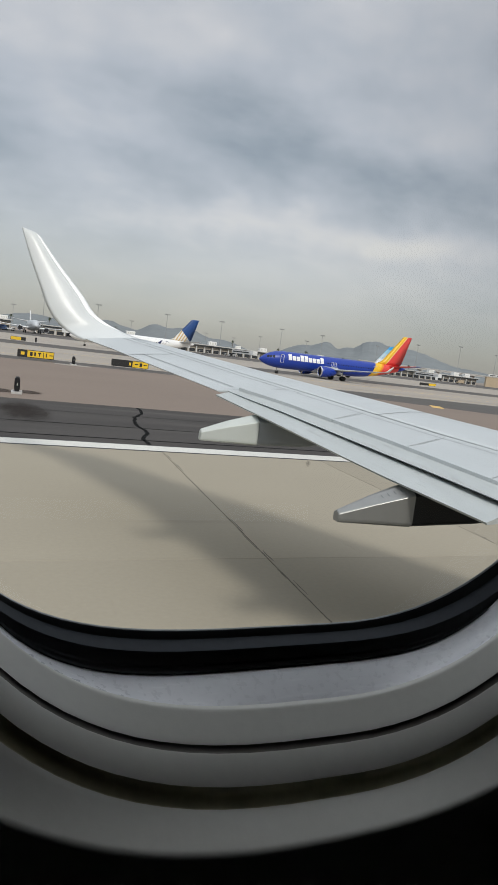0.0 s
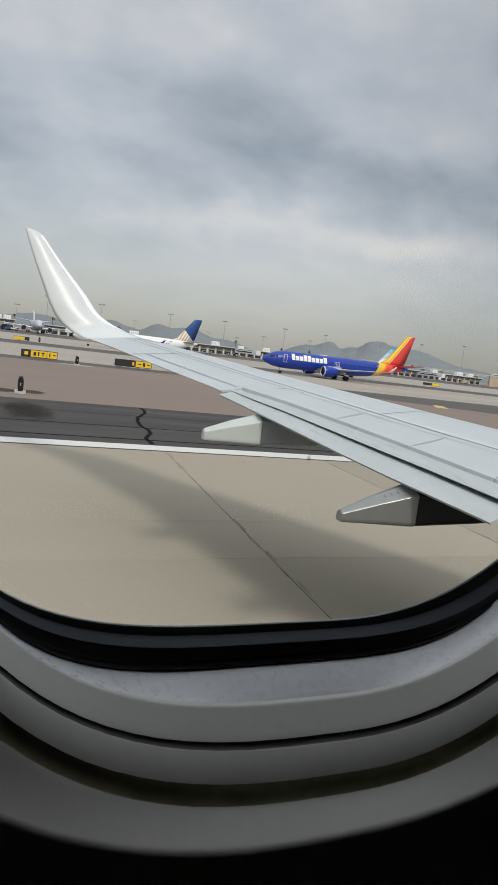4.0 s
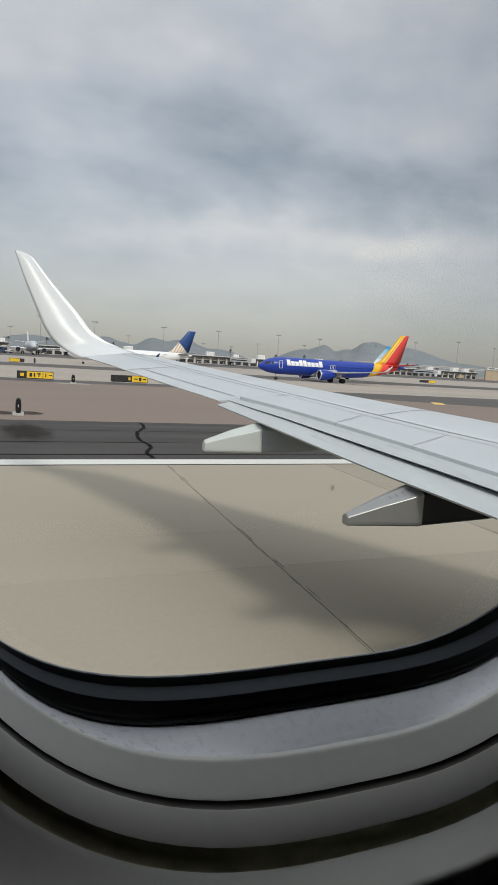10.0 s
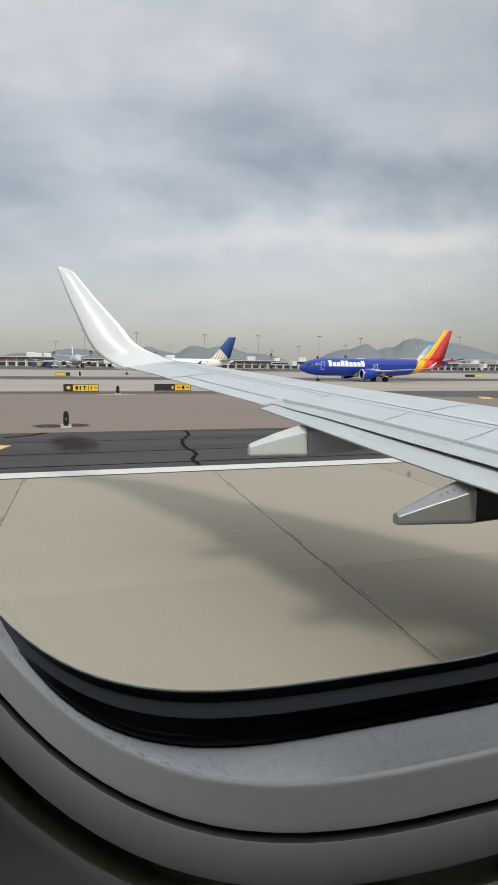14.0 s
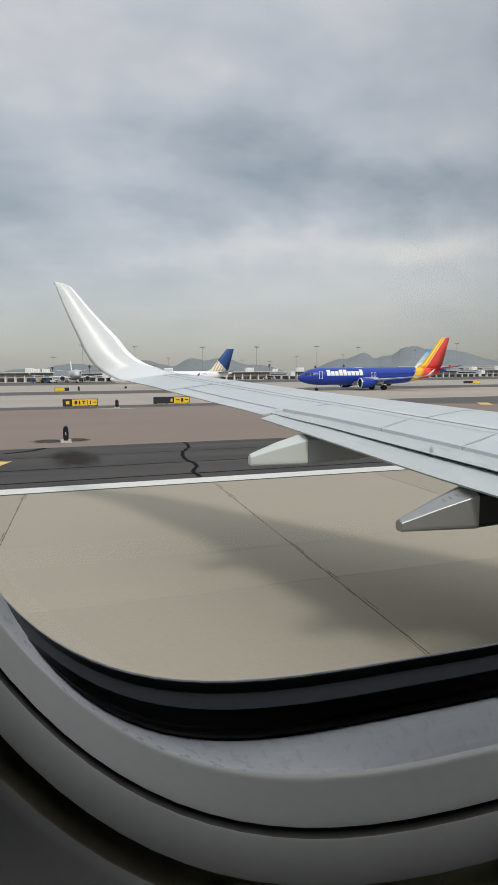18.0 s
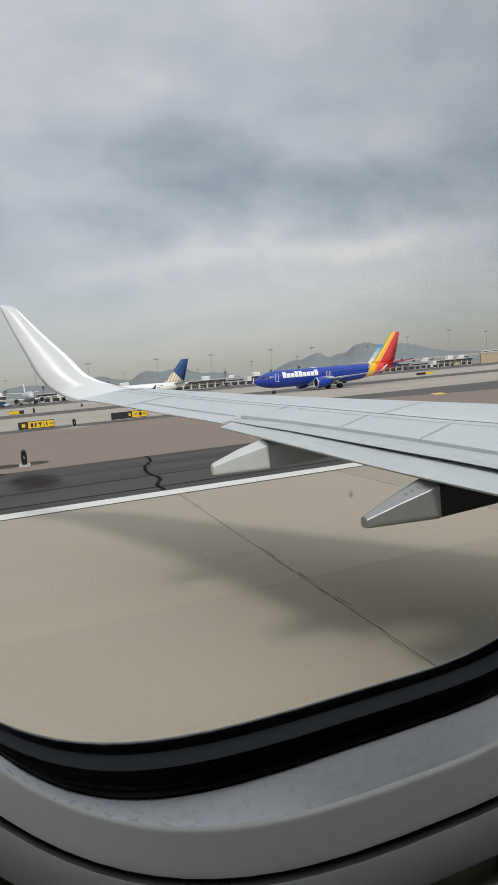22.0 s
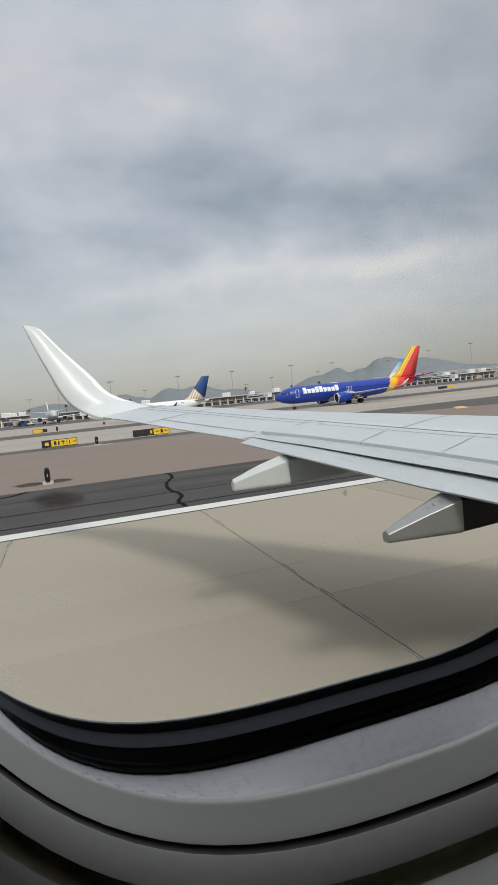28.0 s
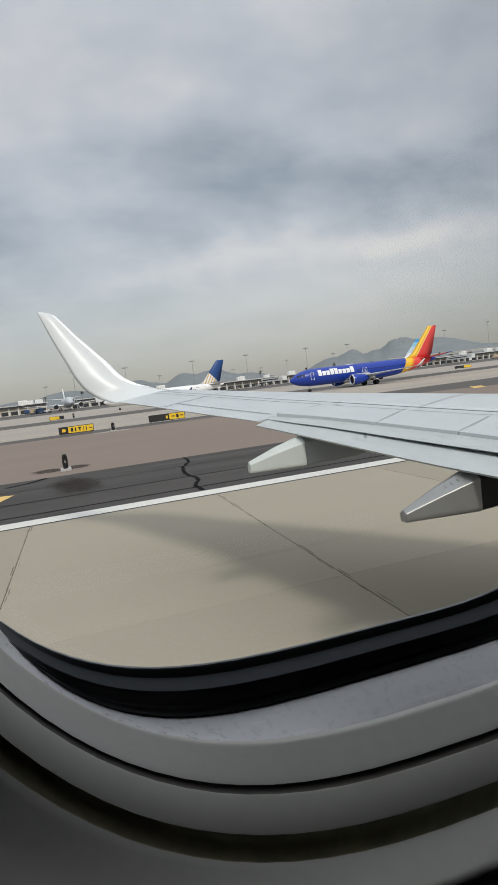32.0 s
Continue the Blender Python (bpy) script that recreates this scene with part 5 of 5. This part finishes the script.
marks = [(0.1, 0.2, 0.2, 0.8), (0.26, 0.32, 0.2, 0.8), (0.4, 0.52, 0.6, 0.8), (0.44, 0.48, 0.2, 0.6), (0.6, 0.62, 0.1, 0.9), (0.7, 0.74, 0.2, 0.8), (0.84, 0.96, 0.45, 0.58)]
taxi_sign(6.1, 82.5, 4.1, [(0.26, "sign_black", [(0.3, 0.7, 0.25, 0.75)]), (0.74, "sign_yellow", marks)], "yellow and black lit taxiway sign standing at the dirt edge")
taxi_sign(17.6, 84, 4.7, [(0.42, "sign_black", []), (0.14, "sign_black", [(0.3, 0.7, 0.25, 0.75)]), (0.44, "sign_yellow", [(0.15, 0.35, 0.45, 0.6), (0.45, 0.6, 0.2, 0.8), (0.7, 0.9, 0.45, 0.6)])], "long black and yellow taxiway sign at the dirt edge")
taxi_sign(8.8, 176, 3.6, [(0.7, "sign_yellow", []), (0.3, "sign_black", [])], "small far yellow taxiway sign on asphalt")
taxi_sign(150.0, 196, 7.0, [(0.55, "sign_black", []), (0.45, "sign_yellow", [])], "small far black and yellow taxiway sign")


def edge_light(x, y):
    top = thing("edge_light", "small runway edge light on a round base", "runway light", "edge lights", "", pose(x, y, -0.006))
    bm = bmesh.new()
    tube(bm, (0, 0, 0), (0, 0, 0.05), 0.30, 0.26, 20)
    part("base_plate", bm, M["deck"], top)
    bm = bmesh.new()
    tube(bm, (0, 0, 0.05), (0, 0, 0.26), 0.05, 0.04, 10)
    part("stem", bm, M["mast"], top)
    bm = bmesh.new()
    bmesh.ops.create_uvsphere(bm, u_segments=12, v_segments=8, radius=0.09, matrix=Matrix.Translation((0, 0, 0.31)) @ Matrix.Diagonal((1, 1, 1.3, 1)))
    part("lens", bm, M["sign_black"], top, smooth=True)


for x in (-5.5, 61, 121):
    edge_light(x, 26.4)


def drum_marker(x, y, s, label):
    """A ribbed oval drum lying on its side, its end turned to the runway."""
    top = thing("distance_marker", label, "airfield marker", "markers", "", pose(x, y, -0.05, 0, 0, -93))
    bm = bmesh.new()
    box(bm, -0.80 * s, 0.80 * s, -0.36 * s, 0.36 * s, 0, 0.13, 0.02)
    part("base_slab", bm, M["deck"], top)
    bm = bmesh.new()
    prof = [(-0.52, 0.80), (-0.50, 0.94)]
    for k in range(6):
        prof += [(-0.46 + k * 0.15, 1.0), (-0.40 + k * 0.15, 1.0), (-0.385 + k * 0.15, 0.95), (-0.33 + k * 0.15, 0.95)]
    prof += [(0.46, 1.0), (0.50, 0.94), (0.505, 0.80), (0.47, 0.74)]
    loft(bm, [[(xx * s, 0.19 * s * w * math.copysign(abs(math.cos(a)) ** 0.7, math.cos(a)), (0.62 + 0.50 * w * math.copysign(abs(math.sin(a)) ** 0.7, math.sin(a))) * s) for a in [2 * math.pi * i / 24 for i in range(24)]] for xx, w in prof])
    part("body", bm, M["drum_black"], top)
    bm = bmesh.new()
    box(bm, 0.47 * s, 0.49 * s, -0.025 * s, 0.025 * s, 0.54 * s, 0.74 * s, 0.01)
    part("mark", bm, M["deck"], top)
    for xx in (-0.3, 0.3):
        bm = bmesh.new()
        box(bm, (xx - 0.06) * s, (xx + 0.06) * s, -0.2 * s, 0.2 * s, 0.04, 0.16 * s)
        part("foot", bm, M["mast"], top)


drum_marker(1.95, 39.7, 0.82, "black ribbed drum marker on a pale slab in the dirt")
drum_marker(10.0, 79.0, 0.9, "black ribbed drum marker on a pale slab in the dirt")
drum_marker(13.2, 178, 1.2, "black ribbed drum marker beside the far taxiway")


def soft_stain(x, y, z, rx, ry, colour, strength, label):
    """A stain that fades out unevenly over the surface it lies on."""
    m = bpy.data.materials.new("soft_stain")
    m.use_nodes = True
    nt = m.node_tree
    b = nt.nodes["Principled BSDF"]
    n, l = nt.nodes.new, nt.links.new
    co, ns, mp = n("ShaderNodeTexCoord"), n("ShaderNodeTexNoise"), n("ShaderNodeMapping")
    mp.inputs["Scale"].default_value = (1 / rx, 1 / ry, 1)
    l(co.outputs["Object"], mp.inputs[0])
    ns.inputs["Scale"].default_value, ns.inputs["Detail"].default_value = 2.2, 5
    l(mp.outputs[0], ns.inputs["Vector"])
    gr = n("ShaderNodeTexGradient")
    gr.gradient_type = "SPHERICAL"
    l(mp.outputs[0], gr.inputs["Vector"])
    mu = n("ShaderNodeMath")
    mu.operation = "MULTIPLY"
    l(gr.outputs["Fac"], mu.inputs[0])
    l(ns.outputs["Fac"], mu.inputs[1])
    rg = n("ShaderNodeMapRange")
    rg.interpolation_type = "SMOOTHSTEP"
    rg.inputs["From Min"].default_value, rg.inputs["From Max"].default_value = 0.03, 0.38
    rg.inputs["To Max"].default_value = strength
    l(mu.outputs[0], rg.inputs["Value"])
    l(rg.outputs[0], b.inputs["Alpha"])
    b.inputs["Base Color"].default_value = (*colour, 1)
    b.inputs["Roughness"].default_value = 0.95
    b.inputs["Specular IOR Level"].default_value = 0.1
    bm = bmesh.new()
    bm.faces.new([bm.verts.new((rx * math.cos(a), ry * math.sin(a), 0)) for a in [2 * math.pi * k / 32 for k in range(32)]])
    ob = part("stain", bm, m)
    ob.location = (x, y, z)
    tagged(ob, label, "stain", "stains", "thing")


soft_stain(1.0, 40.7, -0.044, 1.2, 1.6, (0.07, 0.056, 0.047), 0.95, "dark stain in the dirt beside a marker")
soft_stain(2.6, 40.9, -0.044, 1.0, 1.5, (0.07, 0.056, 0.047), 0.95, "dark stain in the dirt beside a marker")
soft_stain(1.8, 31.6, 0.005, 1.5, 4.6, (0.026, 0.019, 0.015), 0.5, "brownish scorch mark on the asphalt shoulder")
soft_stain(13.5, 30.0, 0.005, 2.6, 4.0, (0.03, 0.026, 0.023), 0.6, "dark patch on the asphalt shoulder")
flat("marker_pad", [(9.9 + 2.1 * math.cos(a), 78.6 + 1.5 * math.sin(a)) for a in [2 * math.pi * k / 28 for k in range(28)]], -0.044, M["concrete_far"], "pale round concrete pad under a marker", "pad", "thing")


def crack(pts, w):
    rnd = random.Random(int(pts[0][0] * 10))
    out = []
    for (xa, ya), (xb, yb) in zip(pts, pts[1:]):
        n = max(2, int(math.hypot(xb - xa, yb - ya) / 0.5))
        for i in range(n):
            out.append((xa + (xb - xa) * i / n + rnd.uniform(-.05, .05), ya + (yb - ya) * i / n + rnd.uniform(-.08, .08)))
    out.append(pts[-1])
    c = ribbon("pavement_crack", out, w, 0.002, M["crack"], "black tar-filled crack across the asphalt shoulder", "crack")
    c["group"] = "cracks"


crack([(8.0, 36.5), (7.95, 35.2), (7.6, 33.7), (6.9, 32.0), (6.5, 30.4), (6.4, 29.0), (6.45, 27.8), (6.25, 26.8), (5.8, 25.6), (5.7, 24.1)], 0.17)
crack([(0.8, 36.5), (0.2, 35.6), (-1.2, 34.6)], 0.32)
crack([(23.0, 36.5), (22.2, 32), (23.6, 28), (23.2, 24.2)], 0.3)
crack([(49, 36.5), (51, 31), (48, 24.2)], 0.3)
for yy, ww in ((28.3, 0.11), (25.0, 0.13), (32.4, 0.06)):
    ribbon("asphalt_seam", [(-3, yy), (20, yy + 0.1), (120, yy)], ww, 0.002, M["crack"], "dark lengthwise paving seam in the asphalt shoulder", "seam")
for yy, ww in ((117, 0.35), (92.5, 0.3), (144.5, 0.3), (250, 0.4)):
    ribbon("taxi_line", [(-300, yy), (900, yy)], ww, -0.012, M["yellow_line"], "long yellow taxiway guide line", "taxiway marking")
ribbon("lead_line", [(60, 117), (85, 110), (104, 98), (118, 84)], 0.5, -0.010, M["yellow_line"], "curved yellow lead-off line on the taxiway", "taxiway marking")


def service_truck(x, y, turn, mat, label, boxy):
    top = thing("service_truck", label, "ground vehicle", "ground vehicles", "", pose(x, y, -0.04, 0, 0, turn))
    bm = bmesh.new()
    box(bm, -3.2, 3.2, -1.05, 1.05, 0.55, 0.85, 0.05)
    part("chassis", bm, M["mast"], top)
    bm = bmesh.new()
    box(bm, -3.2, -1.5, -1.1, 1.1, 0.85, 2.4, 0.2)
    cab = part("cab", bm, mat, top)
    bm = bmesh.new()
    box(bm, -3.24, -2.2, -1.13, 1.13, 1.6, 2.15, 0.05)
    part("window", bm, M["terminal_dark"], cab)
    bm = bmesh.new()
    box(bm, -1.35, 3.2, -1.2, 1.2, 0.9, 3.6 if boxy else 1.8, 0.08)
    part("load_box", bm, mat, top)
    for xx in (-2.2, 2.0):
        for yy in (-1.0, 1.0):
            bm = bmesh.new()
            tube(bm, (xx, yy - 0.15, 0.48), (xx, yy + 0.15, 0.48), 0.48, seg=12)
            part("wheel", bm, M["tyre"], top)


rnd = random.Random(4)
for k in range(26):
    x = rnd.choice((rnd.uniform(-60, 20), rnd.uniform(60, 400)))
    service_truck(x, rnd.uniform(455, 530), rnd.uniform(-180, 180), M[rnd.choice(("white_box", "white_box", "truck_blue", "tan_wall"))], "small airport service truck parked by the gates", rnd.random() < 0.6)


def baggage_cart(x, y, turn):
    top = thing("baggage_cart", "small covered white baggage cart standing on the apron", "baggage cart", "baggage carts", "", pose(x, y, -0.04, 0, 0, turn))
    bm = bmesh.new()
    box(bm, -1.5, 1.5, -0.8, 0.8, 0.45, 0.6, 0.03)
    part("deck", bm, M["mast"], top)
    bm = bmesh.new()
    box(bm, -1.5, 1.5, -0.8, 0.8, 1.95, 2.05, 0.03)
    part("canopy", bm, M["white_box"], top)
    for xx in (-1.45, 1.45):
        bm = bmesh.new()
        box(bm, xx - 0.04, xx + 0.04, -0.78, 0.78, 0.6, 1.95)
        part("end_panel", bm, M["white_box"], top)
    for xx in (-1.0, 1.0):
        for yy in (-0.7, 0.7):
            bm = bmesh.new()
            tube(bm, (xx, yy - 0.08, 0.24), (xx, yy + 0.08, 0.24), 0.24, seg=10)
            part("wheel", bm, M["tyre"], top)


for k in range(10):
    bx, by, bt = rnd.uniform(85, 330), rnd.uniform(380, 500), rnd.choice((0, 0, 8, -12))
    for j in range(rnd.randint(2, 4)):
        baggage_cart(bx + j * 3.6 * math.cos(radians(bt)), by + j * 3.6 * math.sin(radians(bt)), bt)


def palm(x, y, h, s):
    r = random.Random(s)
    top = thing("palm_tree", "tall thin palm with a dark drooping crown", "palm tree", "palms", "", pose(x, y, -0.1))
    bm = bmesh.new()
    tube(bm, (0, 0, 0), (0.3, 0, h), 0.3, 0.2, 8)
    part("trunk", bm, M["bark"], top)
    bm = bmesh.new()
    for k in range(26):
        a, e = r.uniform(0, 6.28), r.uniform(-0.9, 1.0)
        prev = None
        for i in range(5):
            q = i / 4
            rad = q * 2.6 * math.cos(e * 0.6)
            z = h + 2.4 * q * math.sin(e) - 1.3 * q * q
            w = 0.32 * math.sin(math.pi * min(q + 0.12, 1)) + 0.03
            c = Vector((0.3 + rad * math.cos(a), rad * math.sin(a), z))
            o = Vector((-math.sin(a), math.cos(a), 0)) * w
            cur = (bm.verts.new(c + o), bm.verts.new(c - o))
            if prev:
                bm.faces.new((prev[0], prev[1], cur[1], cur[0]))
            prev = cur
    part("crown", bm, M["leaf"], top)


for k, (az, d, h) in enumerate(((2.2, 640, 13), (5.2, 660, 15), (10.6, 650, 14), (20.6, 640, 15), (24.6, 650, 13), (27.0, 640, 14), (30.2, 660, 12), (35.8, 650, 13))):
    palm(math.tan(radians(az)) * d, d, h, k)

# ---------------------------------------------------------------- runway slabs
run = thing("runway", "pale jointed concrete runway", "runway", "", "structure")
SL, SW = 6.1, 12.2
bm = bmesh.new()
g = 0.008
h = 0.004
vs_top = [(g + 0.006, h + 0.006), (SL - g - 0.006, h + 0.006), (SL - g - 0.006, SW - h - 0.006), (g + 0.006, SW - h - 0.006)]
vs_mid = [(g, h), (SL - g, h), (SL - g, SW - h), (g, SW - h)]
loft(bm, [[(x + SKEW * y, y, z) for x, y in vs] for vs, z in ((vs_mid, -0.018), (vs_mid, -0.004), (vs_top, 0.0))])
first_slab = part("slab", bm, M["concrete"], run)
first_slab.location = (BX0, BY0, 0)
for i in range(12):
    for j in range(3):
        if i or j:
            o = new("slab", first_slab.data)
            o.parent = run
            o.location = (BX0 + i * SL + SKEW * j * SW, BY0 + j * SW, 0)

# broken edges along the nearest transverse joints
rnd = random.Random(7)
for i in (5, 6, 7, 8):
    bm = bmesh.new()
    for side, off, fill in ((0, 0.0, 0.62), (1, 0.06, 0.28), (2, -0.05, 0.15)):
        y = 5.0
        while y < 23.4:
            n = rnd.uniform(0.25, 1.1)
            if rnd.random() < fill:
                w = rnd.uniform(0.008, 0.022) if side == 0 else rnd.uniform(0.006, 0.018)
                d = off * rnd.uniform(0.6, 1.3)
                k = 5
                rows_ = []
                for q in range(k + 1):
                    yy = y + n * q / k
                    xx = BX0 + i * SL + SKEW * (yy - BY0) + d + rnd.uniform(-0.008, 0.008)
                    ww = w * math.sin(math.pi * (0.12 + 0.76 * q / k)) * rnd.uniform(0.6, 1.3)
                    rows_.append((bm.verts.new((xx - ww, yy, 0.002)), bm.verts.new((xx + ww, yy, 0.002))))
                for a, b in zip(rows_, rows_[1:]):
                    bm.faces.new((a[0], a[1], b[1], b[0]))
            y += n
    tagged(part("joint_spall", bm, M["spall"]), "dark chipped edges along a runway joint", "pavement damage", "chipped joints", "thing")
